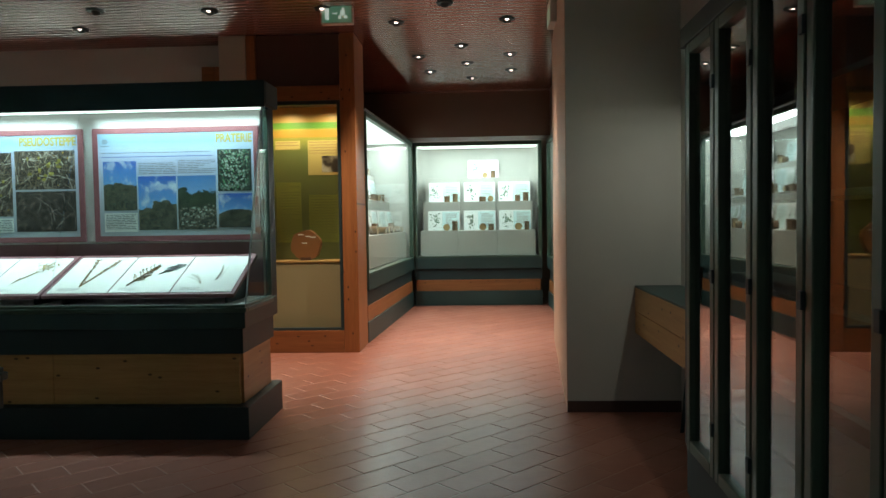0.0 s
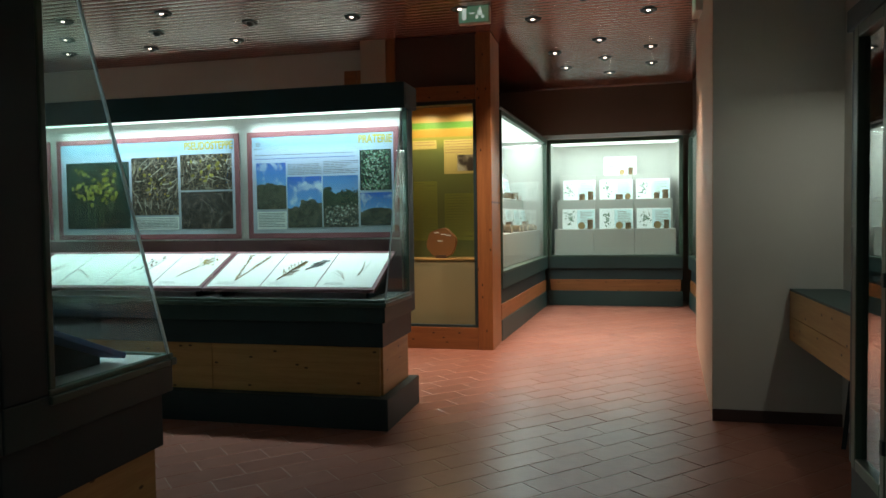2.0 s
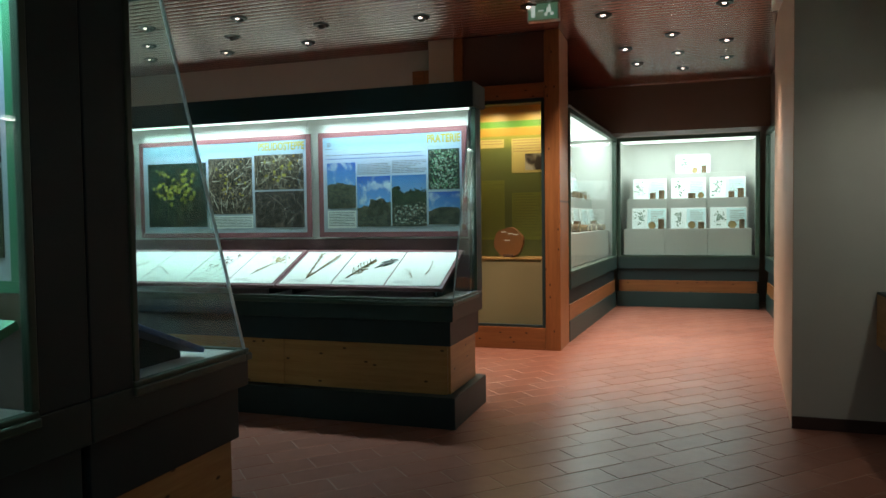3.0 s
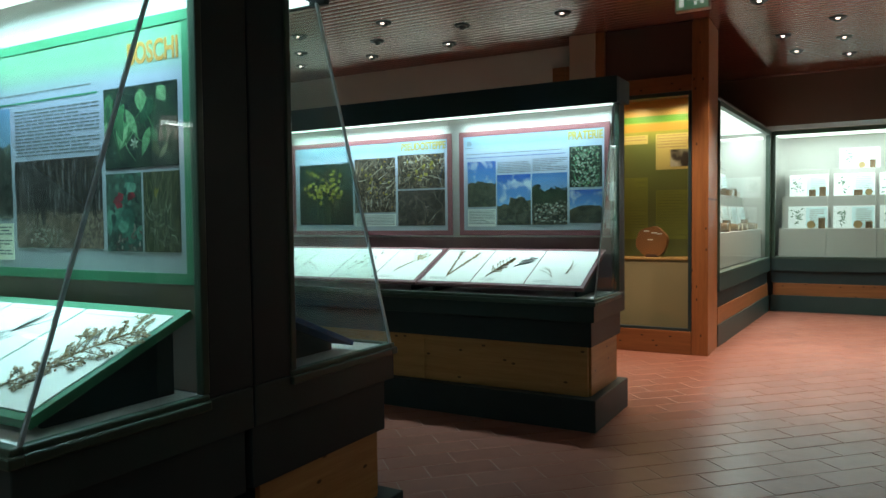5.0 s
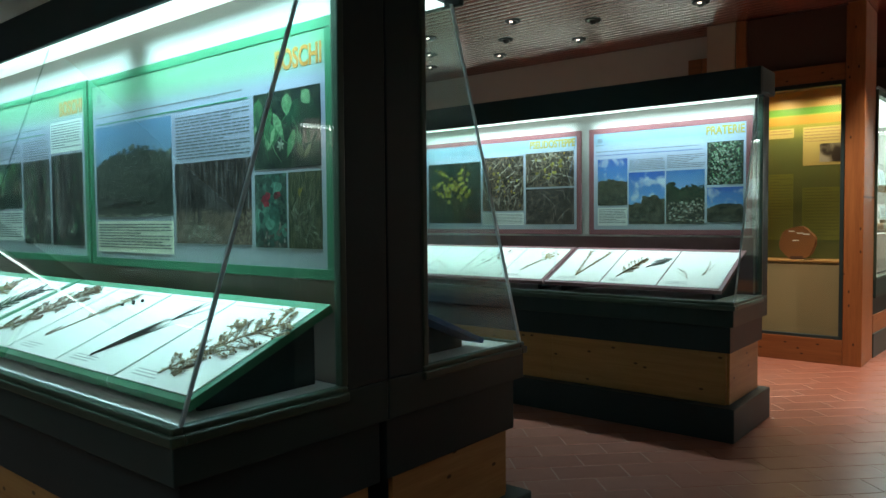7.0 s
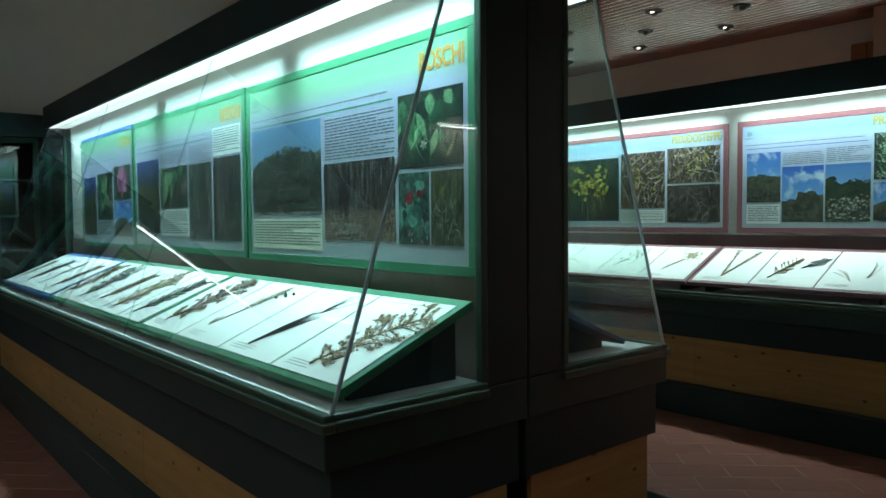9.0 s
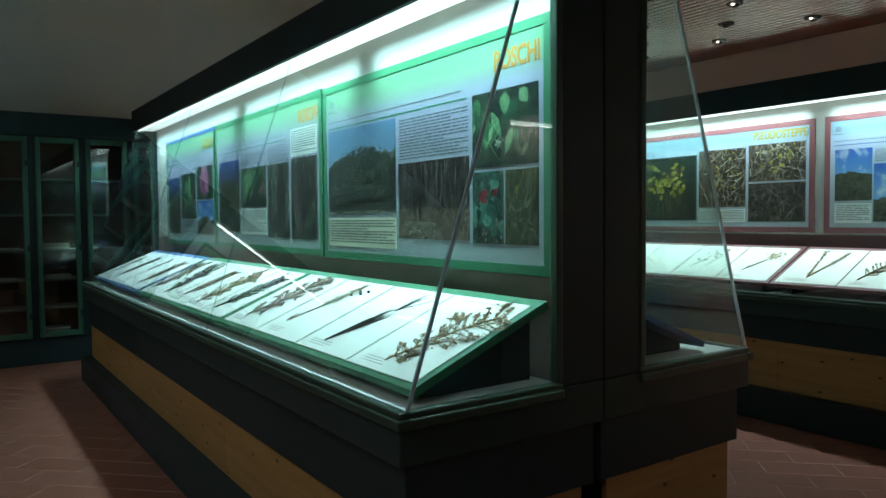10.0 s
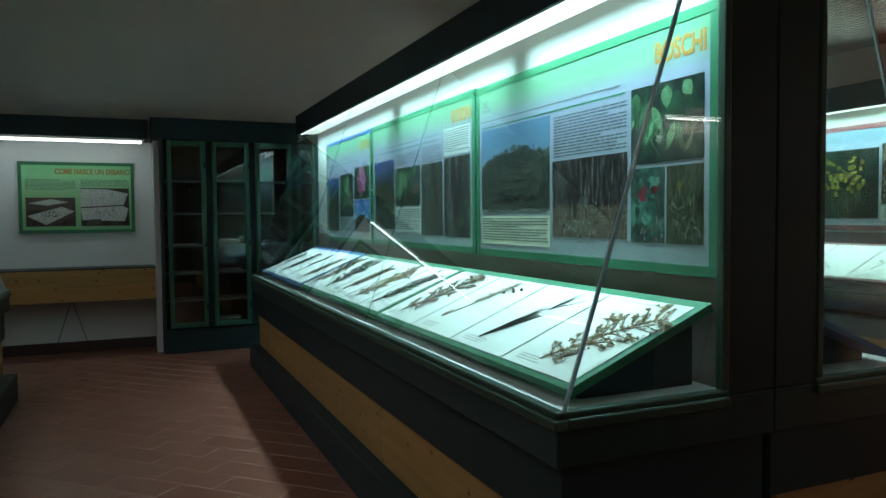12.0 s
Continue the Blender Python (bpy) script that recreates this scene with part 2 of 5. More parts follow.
def thing(name, m, label, category, group="", kind=""):
    ob = new(name)
    ob.empty_display_size = 0.1
    ob.matrix_world = m
    return tagged(ob, label, category, group, kind)


def structure(name, material, x0, x1, y0, y1, z0, z1, label, category="", bevel=0.0):
    ob = box(name, material, None, x0, x1, y0, y1, z0, z1, bevel)
    return tagged(ob, label, category or name.split("_")[0], "", "structure")


def prism(bm, pts, x0, x1):
    """Extrudes a closed outline of (y, z) along x."""
    a = [bm.verts.new((x0, y, z)) for y, z in pts]
    b = [bm.verts.new((x1, y, z)) for y, z in pts]
    n = len(pts)
    bm.faces.new(a)
    bm.faces.new(b[::-1])
    for i in range(n):
        bm.faces.new((a[i], b[i], b[(i + 1) % n], a[(i + 1) % n]))
    bmesh.ops.recalc_face_normals(bm, faces=bm.faces[:])


# ---- the room ----
structure("floor", M["grout"], -9.2, 3.2, -4.2, 13.4, -0.12, -0.0022, "terracotta tiled floor with pale joints", "floor")
structure("wall_north", M["plaster"], -9.0, -2.84, 8.2, 8.3, 2.74, CEIL - 0.006, "beige plastered wall behind the display cases", "wall")
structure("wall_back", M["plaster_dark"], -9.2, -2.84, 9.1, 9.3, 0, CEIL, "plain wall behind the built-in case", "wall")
structure("wall_west", M["white_wall"], -9.2, -9.0, -4.2, 9.3, 0, 4.7, "white plastered wall of the poster niche", "wall")
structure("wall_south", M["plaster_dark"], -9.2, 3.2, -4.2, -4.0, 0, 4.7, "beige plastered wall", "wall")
structure("wall_east", M["plaster"], 1.46, 1.66, -4.0, 5.35, 0, 4.7, "grey plastered wall behind the glazed cabinet", "wall")
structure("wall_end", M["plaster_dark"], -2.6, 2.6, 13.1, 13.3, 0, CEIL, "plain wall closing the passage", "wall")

bm = bmesh.new()
low = [(0.63, 5.35), (1.9, 5.35), (1.9, 8.6), (0.86, 8.6)]
a = [bm.verts.new((x, y, 0)) for x, y in low]
b = [bm.verts.new((x, y, CEIL)) for x, y in low]
bm.faces.new(a[::-1]), bm.faces.new(b)
for i in range(4):
    bm.faces.new((a[i], a[(i + 1) % 4], b[(i + 1) % 4], b[i]))
tagged(part("wall_pier", bm, M["plaster"]), "grey plastered pier beside the passage", "wall", "", "structure")
# thin sheet added over the pier's passage side, warmer in colour than its front
bm = bmesh.new()
a = [bm.verts.new((x, y, z)) for x, y in ((0.626, 5.352), (0.856, 8.598)) for z in (0.0, CEIL - 0.008)]
b = [bm.verts.new((x, y, z)) for x, y in ((0.6315, 5.352), (0.8615, 8.598)) for z in (0.0, CEIL - 0.008)]
for q in ((a[0], a[1], a[3], a[2]), (b[0], b[2], b[3], b[1]), (a[0], b[0], b[1], a[1]), (a[2], a[3], b[3], b[2]), (a[0], a[2], b[2], b[0]), (a[1], b[1], b[3], a[3])):
    bm.faces.new(q)
tagged(part("pier_side_sheet", bm, M["salmon"]), "thin salmon-coloured sheet on the passage side of the pier", "wall", "", "structure")
bm = bmesh.new()
cuboid(bm, 0.625, 1.46, 5.335, 5.35, 0.0, 0.085, 0.003)
tagged(part("baseboard", bm, M["skirting"]), "dark brown skirting board along the grey wall", "baseboard", "", "structure")

# slatted metal ceiling: rounded slats run across the room
slats = []
faces = []
y, k = 5.05, 0
prof = [(0.0, 0.012), (0.001, 0.0036), (0.006, 0.0012)] + [(0.006 + 0.008 * i, 0.0012 - 0.0085 * (1 - (i / 5 - 1) ** 2)) for i in range(1, 10)] + [(0.086, 0.0012), (0.091, 0.0036), (0.092, 0.012)]
srng = random.Random(4)
while y < 12.0:
    n = len(prof)
    x = -9.0 - srng.random() * 2
    while x < 2.6:
        x1 = min(2.6, x + srng.uniform(2.2, 3.6)) if x > -2.9 else (-2.7 if x > -5.6 else x + srng.uniform(2.4, 3.2))
        base, tilt = len(slats), srng.gauss(-0.034 if x1 < -2.6 else 0, 0.0045)
        for xx in (max(x, -9.0), x1 - 0.001):
            slats += [(xx, y + u, CEIL + w + (u - 0.046) * tilt) for u, w in prof]
            tilt += srng.gauss(0, 0.004)
        for i in range(n - 1):
            faces.append((base + i, base + n + i, base + n + i + 1, base + i + 1))
        x = x1
    y += 0.096
me = bpy.data.meshes.new("ceiling")
me.from_pydata(slats, [], faces)
for p in me.polygons:
    p.use_smooth = True
me.materials.append(M["slat"])
tagged(new("ceiling", me), "glossy red-brown metal slat ceiling", "ceiling", "", "structure")
# solid board, its dark colour gives the shade in the gaps above the slats
structure("ceiling_void", M["recess"], -9.0, 2.6, 5.0, 13.2, CEIL + 0.05, CEIL + 0.15, "dark board above the slats, giving the shade of the void", "ceiling")
structure("ceiling_plaster", M["ceiling_tan"], -9.2, 3.2, -4.2, 5.0, 4.6, 4.75, "plain beige plaster ceiling", "ceiling")
structure("ceiling_step", M["plaster_dark"], -9.0, 2.6, 4.9, 5.0, CEIL, 4.6, "plaster edge where the ceiling steps up", "ceiling")

# ---- glass display cases ----

def display_case(label, m, length, bays, lower_mat="taupe", deep=0.838, post=0.63, boards=None, board_top=0.555, tubes=None, thick=(0,)):
    """A long standing case: plinth, pine base, dark aprons, sloping front glass, header with a strip light. Front edge at y = 0, right end at x = 0; deep and post: where its back and its end posts stand; thick: ends whose front corner has a thick glass edge."""
    t = thing("display_case", m, label, "display case")
    L, back = length, deep - 0.10
    box("plinth", M["black"], t, -L - 0.02, 0.02, -0.035, deep + 0.012, 0, 0.22, 0.006)
    joints = [0.0] + (boards or bays)
    for i, e in enumerate(joints[:-1]):
        r, l = (-0.062 if i == 0 else -e - 0.002), -(joints[i + 1] - 0.002) if i < len(joints) - 2 else -L + 0.062
        box("base_board", M["pine"], t, l, r, 0.05, 0.08, 0.22, board_top, 0.003, "knotty pine board")
    for x in (-0.057, -L + 0.057):
        box("end_board", M["pine_y"], t, x - 0.012, x + 0.012, 0.08, deep - 0.06, 0.22, board_top, 0.003, "knotty pine board")
    box("core", M["black"], t, -L + 0.075, -0.075, 0.085, deep - 0.06, 0.20, board_top + 0.005, 0.0)
    box("lower_apron", M["black"], t, -L + 0.03, -0.03, 0.035, deep - 0.015, board_top, 0.74, 0.004)
    box("upper_apron", M["teal_black"], t, -L, 0, 0.0, deep, 0.74, 0.885, 0.005)
    # green sill moulding round the front and the ends, in two steps
    bm = bmesh.new()
    for grow, z0, z1 in ((0.004, 0.880, 0.902), (0.014, 0.850, 0.882)):
        cuboid(bm, -L - grow, grow, -grow, 0.03, z0, z1, 0.006)
        cuboid(bm, -L - grow, -L + 0.03, 0.03, post, z0, z1, 0.006)
        cuboid(bm, -0.03, grow, 0.03, post, z0, z1, 0.006)
    part("sill_moulding", bm, M["green_trim"], t)
    box("case_floor", M["case_floor"], t, -L + 0.03, -0.03, 0.03, post + 0.01, 0.886, 0.893, 0.0)
    for x0, x1 in ((-0.045, 0.0), (-L, -L + 0.045)):
        box("end_post", M["black"], t, x0, x1, post, deep, 0.886, 2.30, 0.005)
    # upright green moulding at the post's glass edge
    for x0, x1 in ((-0.03, 0.005), (-L - 0.005, -L + 0.03)):
        box("post_moulding", M["green_trim"], t, x0, x1, post - 0.028, post, 0.902, 2.28, 0.005)
    box("back_board", M["grey_lining"], t, -L + 0.066, -0.066, 0.655, 0.70, 0.894, 2.31, 0.0)
    box("lower_back", M[lower_mat], t, -L + 0.068, -0.068, 0.648, 0.655, 0.894, 1.30, 0.0)
    box("back_panel", M["black"], t, -L + 0.066, -0.066, 0.70, deep, 0.886, 2.30, 0.0)
    # header box with its lit underside
    bm = bmesh.new()
    cuboid(bm, -L - 0.03, 0.03, 0.455, 0.485, 2.278, 2.47, 0.006)
    cuboid(bm, -L - 0.03, 0.03, 0.485, deep + 0.03, 2.302, 2.47, 0.006)
    part("header", bm, M["black"], t)
    ends = [0.046] + [v for e in (tubes or []) for v in (e - 0.006, e + 0.006)] + [L - 0.046]
    for r, l in zip(ends[::2], ends[1::2]):
        bm = bmesh.new()
        prism(bm, [(0.487, 2.281), (0.645, 2.288), (0.645, 2.300), (0.487, 2.293)], -l, -r)
        part("diffuser", bm, M["diffuser"], t, "white fluorescent light diffuser")
    # sloping front panes, one a bay
    edges = [0.0] + bays
    for i in range(len(edges) - 1):
        r, l = -edges[i] - 0.004, -edges[i + 1] + 0.004
        if i == 0:
            r = -0.012
        if i == len(edges) - 2:
            l = -L + 0.012
        bm = bmesh.new()
        prism(bm, [(0.022, 0.902), (0.028, 0.902), (0.500, 2.28), (0.494, 2.28)], l, r)
        ob = part("front_pane", bm, M["glass"], t, "sloping clear glass pane")
        ob.visible_shadow = False
    for x0 in (-0.012, -L + 0.006):
        bm = bmesh.new()
        prism(bm, [(0.030, 0.902), (post - 0.029, 0.902), (post - 0.029, 2.28), (0.502, 2.28)], x0, x0 + 0.006)
        ob = part("end_pane", bm, M["glass"], t, "clear glass end pane")
        ob.visible_shadow = False
    # polished edges where the panes meet
    for x0 in [-0.006, -L - 0.002] + [-e - 0.001 for e in edges[1:-1]]:
        corner = x0 in [(-0.006, -L - 0.002)[k] for k in thick]
        bm = bmesh.new()
        prism(bm, [(0.019, 0.902), (0.030, 0.902), (0.502, 2.28), (0.491, 2.28)] if corner else [(0.0215, 0.902), (0.0285, 0.902), (0.5005, 2.28), (0.4935, 2.28)], x0, x0 + (0.009 if corner else 0.002))
        part("glass_edge", bm, M["glass_edge" if corner else "glass_joint"], t, "polished greenish glass edge")
    return t


A_X, A_Y, B_X, B_Y = -1.865, 0.985, -1.575, 4.69
C_X, C_Y = -1.30, -1.00
near_case = display_case("long black and pine display case with lit woodland posters", pose(A_X, A_Y, 0), 5.5, [1.88, 3.70, 5.5], deep=0.825, boards=[1.71, 3.55, 5.5], board_top=0.515, tubes=[1.35, 3.1])
north_case = display_case("black and pine display case standing back to back with another", pose(A_X - 5.5, A_Y + 1.70, 0, 0, 0, 180), 5.5, [1.78, 3.64, 5.5], deep=0.87, post=0.685, board_top=0.515, thick=(0, 1))
far_case = display_case("long black and pine display case with lit grassland posters", pose(B_X, B_Y, 0), 5.5, [1.36, 3.12, 5.5], "plum_board", deep=0.765, board_top=0.565, tubes=[1.40, 3.2])
south_case = display_case("black and pine display case across the aisle, facing the woodland one", pose(C_X - 5.5, C_Y, 0, 0, 0, 180), 5.5, [1.80, 3.66, 5.5], board_top=0.515)


# ---- posters and trays ----


def gradient(name, stops, axis=2, noise_amt=0.05, rough=0.45):
    """Printed board: colours run down its height."""
    m, nt, b = nodes_of(name)
    t = nt.nodes.new("ShaderNodeTexCoord")
    sep = nt.nodes.new("ShaderNodeSeparateXYZ")
    nt.links.new(t.outputs["Generated"], sep.inputs[0])
    c = ramp(nt, sep.outputs[axis], stops)
    v = coords(nt, "Object")
    n = ramp(nt, noise_tex(nt, v, 14, 4), [(0.3, (1 - noise_amt,) * 3), (0.7, (1,) * 3)])
    nt.links.new(mix(nt, 1.0, c, n, "MULTIPLY"), b.inputs["Base Color"])
    b.inputs["Roughness"].default_value = rough
    return m


def photo(name, kind):
    """Small printed photographs, each a picture made of noise."""
    m, nt, b = nodes_of(name)
    t = nt.nodes.new("ShaderNodeTexCoord")
    sep = nt.nodes.new("ShaderNodeSeparateXYZ")
    nt.links.new(t.outputs["Generated"], sep.inputs[0])
    v = coords(nt, "Object")
    b.inputs["Roughness"].default_value = 0.4

    def voro(scale, feature="F1", out="Distance", vec=None):
        n = nt.nodes.new("ShaderNodeTexVoronoi")
        n.feature = feature
        n.inputs["Scale"].default_value = scale
        nt.links.new(vec or v, n.inputs["Vector"])
        return n.outputs[out]

    def math_node(op, a, c):
        n = nt.nodes.new("ShaderNodeMath")
        n.operation = op
        for sock, val in zip(n.inputs, (a, c)):
            if isinstance(val, (int, float)):
                sock.default_value = val
            else:
                nt.links.new(val, sock)
        return n.outputs[0]

    def scrub(scale, dark, light):
        n = noise_tex(nt, v, scale, 10, 0.78)
        return ramp(nt, n, [(0.42, dark), (0.5, tuple((p + q) / 2 for p, q in zip(dark, light))), (0.60, light)])

    def hill_edge(level, wobble, freq=5, bow=-0.10):
        """1 below an uneven skyline, 0 above it."""
        arch = math_node("MULTIPLY", math_node("POWER", math_node("ABSOLUTE", math_node("SUBTRACT", sep.outputs[0], 0.52), 0), 1.8), bow)
        h = math_node("ADD", math_node("MULTIPLY", noise_tex(nt, v, freq, 5), wobble), level)
        h = math_node("ADD", h, arch)
        return ramp(nt, math_node("SUBTRACT", h, sep.outputs[2]), [(0.0, (0, 0, 0)), (0.015, (1, 1, 1))])

    if kind == "hill":
        sky = ramp(nt, sep.outputs[2], [(0.5, (0.20, 0.36, 0.50)), (1.0, (0.13, 0.27, 0.45))])
        c = mix(nt, hill_edge(0.62, 0.20, 9, -0.42), sky, mix(nt, 0.45, ramp(nt, voro(34), [(0.10, (0.105, 0.12, 0.09)), (0.45, (0.035, 0.045, 0.035)), (0.62, (0.008, 0.013, 0.011))]), scrub(30, (0.012, 0.02, 0.016), (0.12, 0.135, 0.10))))
    elif kind == "sky_hill":
        clouds = noise_tex(nt, v, 9, 5)
        sky = mix(nt, ramp(nt, clouds, [(0.52, (0, 0, 0)), (0.66, (1, 1, 1))]), ramp(nt, sep.outputs[2], [(0.4, (0.16, 0.42, 0.75)), (1.0, (0.02, 0.12, 0.48))]), (0.6, 0.68, 0.74))
        c = mix(nt, hill_edge(0.22, 0.55, 6), sky, scrub(24, (0.012, 0.020, 0.012), (0.12, 0.125, 0.08)))
    elif kind == "rocks":
        sky = ramp(nt, sep.outputs[2], [(0.5, (0.25, 0.45, 0.65)), (1.0, (0.05, 0.2, 0.5))])
        rock = ramp(nt, voro(55), [(0.1, (0.45, 0.42, 0.36)), (0.4, (0.12, 0.12, 0.08)), (0.6, (0.02, 0.035, 0.02))])
        tree = scrub(40, (0.006, 0.018, 0.01), (0.05, 0.08, 0.04))
        c = mix(nt, hill_edge(0.42, 0.65, 7), sky, mix(nt, hill_edge(0.20, 0.5, 8), tree, rock))
    elif kind == "trunks":
        sc = coords(nt, "Object", (1, 1, 0.12))
        bars = noise_tex(nt, sc, 62, 8, 0.72)
        lit = ramp(nt, bars, [(0.43, (0.014, 0.012, 0.011)), (0.52, (0.075, 0.06, 0.05)), (0.62, (0.25, 0.25, 0.25))])
        ground = scrub(60, (0.05, 0.03, 0.02), (0.30, 0.24, 0.17))
        c = mix(nt, hill_edge(0.30, 0.25), lit, ground)
    elif kind == "leaves":
        c = scrub(11, (0.006, 0.016, 0.016), (0.035, 0.065, 0.04))
    elif kind == "berries":
        c = mix(nt, 0.5, ramp(nt, voro(24), [(0.20, (0.09, 0.24, 0.17)), (0.36, (0.015, 0.06, 0.05)), (0.5, (0.004, 0.014, 0.014))]), scrub(30, (0.005, 0.015, 0.014), (0.11, 0.22, 0.15)))
    elif kind == "grass":
        sc = coords(nt, "Object", (1, 1, 0.25), (0, 0.5, 0))
        c = ramp(nt, noise_tex(nt, sc, 75, 8, 0.75), [(0.42, (0.012, 0.025, 0.012)), (0.53, (0.06, 0.08, 0.035)), (0.62, (0.22, 0.20, 0.11))])
    elif kind == "sticks":
        sc = coords(nt, "Object", (1, 1, 0.4), (0, 0.7, 0))
        w = noise_tex(nt, sc, 30, 8, 0.72, 2.0)
        c = ramp(nt, w, [(0.45, (0.010, 0.008, 0.005)), (0.53, (0.07, 0.05, 0.03)), (0.60, (0.32, 0.28, 0.23))])
        c = mix(nt, ramp(nt, voro(14), [(0.10, (1, 1, 1)), (0.17, (0, 0, 0))]), c, (0.50, 0.30, 0.02))
    elif kind == "blossom":
        c = scrub(12, (0.008, 0.022, 0.018), (0.035, 0.07, 0.055))
    elif kind == "twig":
        sc = coords(nt, "Object", (1, 1, 1), (0, 0.9, 0))
        w = noise_tex(nt, sc, 20, 6, 0.6)
        c = ramp(nt, w, [(0.42, (0.02, 0.018, 0.014)), (0.58, (0.06, 0.05, 0.04)), (0.70, (0.26, 0.2, 0.16))])
    elif kind == "spray":
        c = ramp(nt, voro(62), [(0.22, (0.42, 0.52, 0.42)), (0.38, (0.10, 0.22, 0.11)), (0.55, (0.006, 0.02, 0.012))])
        mid = math_node("ABSOLUTE", math_node("SUBTRACT", sep.outputs[0], 0.5), 0)
        c = mix(nt, ramp(nt, mid, [(0.36, (0, 0, 0)), (0.5, (1, 1, 1))]), c, (0.006, 0.015, 0.012))
    elif kind == "pink":
        c = scrub(16, (0.008, 0.03, 0.02), (0.05, 0.12, 0.06))
        wide = math_node("ADD", math_node("ABSOLUTE", math_node("SUBTRACT", sep.outputs[0], 0.5), 0), math_node("ABSOLUTE", math_node("SUBTRACT", sep.outputs[2], 0.5), 0))
        c = mix(nt, mix(nt, 1.0, ramp(nt, wide, [(0.3, (1, 1, 1)), (0.4, (0, 0, 0))]), ramp(nt, voro(25), [(0.35, (1, 1, 1)), (0.45, (0, 0, 0))]), "MULTIPLY"), c, (0.55, 0.16, 0.36))
    elif kind == "paper":
        w = noise_tex(nt, v, 3.2, 3)
        c = ramp(nt, w, [(0.42, (0.05, 0.04, 0.035)), (0.5, (0.35, 0.34, 0.27)), (0.58, (0.62, 0.63, 0.55))])
    elif kind in ("desk_sheet", "open_folder"):
        c = scrub(9, (0.020, 0.012, 0.008), (0.11, 0.075, 0.05))
    elif kind == "shrub":
        c = scrub(24, (0.01, 0.02, 0.012), (0.08, 0.11, 0.045))
        c = mix(nt, ramp(nt, sep.outputs[2], [(0.6, (0, 0, 0)), (0.95, (1, 1, 1))]), c, (0.05, 0.09, 0.26))
    else:
        sc = coords(nt, "Object", (1, 1, 0.2))
        c = ramp(nt, noise_tex(nt, sc, 34, 8, 0.72), [(0.42, (0.012, 0.02, 0.02)), (0.54, (0.04, 0.065, 0.045)), (0.64, (0.17, 0.14, 0.08))])
    c = mix(nt, 1.0, c, (0.66, 0.66, 0.66), "MULTIPLY")
    nt.links.new(c, b.inputs["Base Color"])
    return m


PHOTO = {}


def print_ink(name, stops):
    """Printed shapes, each with a tone of its own out of a few."""
    m, nt, b = nodes_of("print_" + name)
    geo = nt.nodes.new("ShaderNodeNewGeometry")
    c = ramp(nt, geo.outputs["Random Per Island"], stops)
    n = ramp(nt, noise_tex(nt, coords(nt), 60, 5, 0.7), [(0.35, (0.45,) * 3), (0.65, (1,) * 3)])
    nt.links.new(mix(nt, 1.0, c, n, "MULTIPLY"), b.inputs["Base Color"])
    b.inputs["Roughness"].default_value = 0.45
    return m


PRINT = {
    "crown": print_ink("crown", [(0.0, (0.014, 0.022, 0.018)), (0.55, (0.045, 0.058, 0.045)), (1.0, (0.10, 0.115, 0.085))]),
    "leaf": print_ink("leaf", [(0.0, (0.015, 0.06, 0.035)), (0.6, (0.06, 0.20, 0.08)), (1.0, (0.20, 0.36, 0.19))]),
    "round": print_ink("round", [(0.0, (0.012, 0.05, 0.04)), (0.6, (0.04, 0.15, 0.10)), (1.0, (0.10, 0.26, 0.19))]),
    "red": print_ink("red", [(0.0, (0.10, 0.008, 0.012)), (1.0, (0.26, 0.02, 0.035))]),
    "litter": print_ink("litter", [(0.0, (0.05, 0.035, 0.028)), (0.6, (0.15, 0.115, 0.09)), (1.0, (0.34, 0.31, 0.27))]),
    "blade": print_ink("blade", [(0.0, (0.015, 0.03, 0.016)), (0.6, (0.07, 0.10, 0.05)), (1.0, (0.22, 0.23, 0.14))]),
    "bark": print_ink("bark", [(0.0, (0.010, 0.009, 0.009)), (0.7, (0.035, 0.030, 0.027)), (1.0, (0.13, 0.125, 0.12))]),
    "straw": print_ink("straw", [(0.0, (0.010, 0.007, 0.004)), (0.4, (0.07, 0.05, 0.03)), (0.7, (0.26, 0.21, 0.14)), (1.0, (0.52, 0.48, 0.40))]),
    "yellow": print_ink("yellow", [(0.0, (0.20, 0.16, 0.015)), (1.0, (0.50, 0.44, 0.08))]),
    "pink": print_ink("pink", [(0.0, (0.25, 0.06, 0.14)), (1.0, (0.50, 0.22, 0.36))]),
    "paper": print_ink("paper", [(0.0, (0.58, 0.58, 0.54)), (1.0, (0.74, 0.74, 0.70))]),
    "pale": print_ink("pale", [(0.0, (0.14, 0.17, 0.12)), (1.0, (0.42, 0.46, 0.38))]),
}


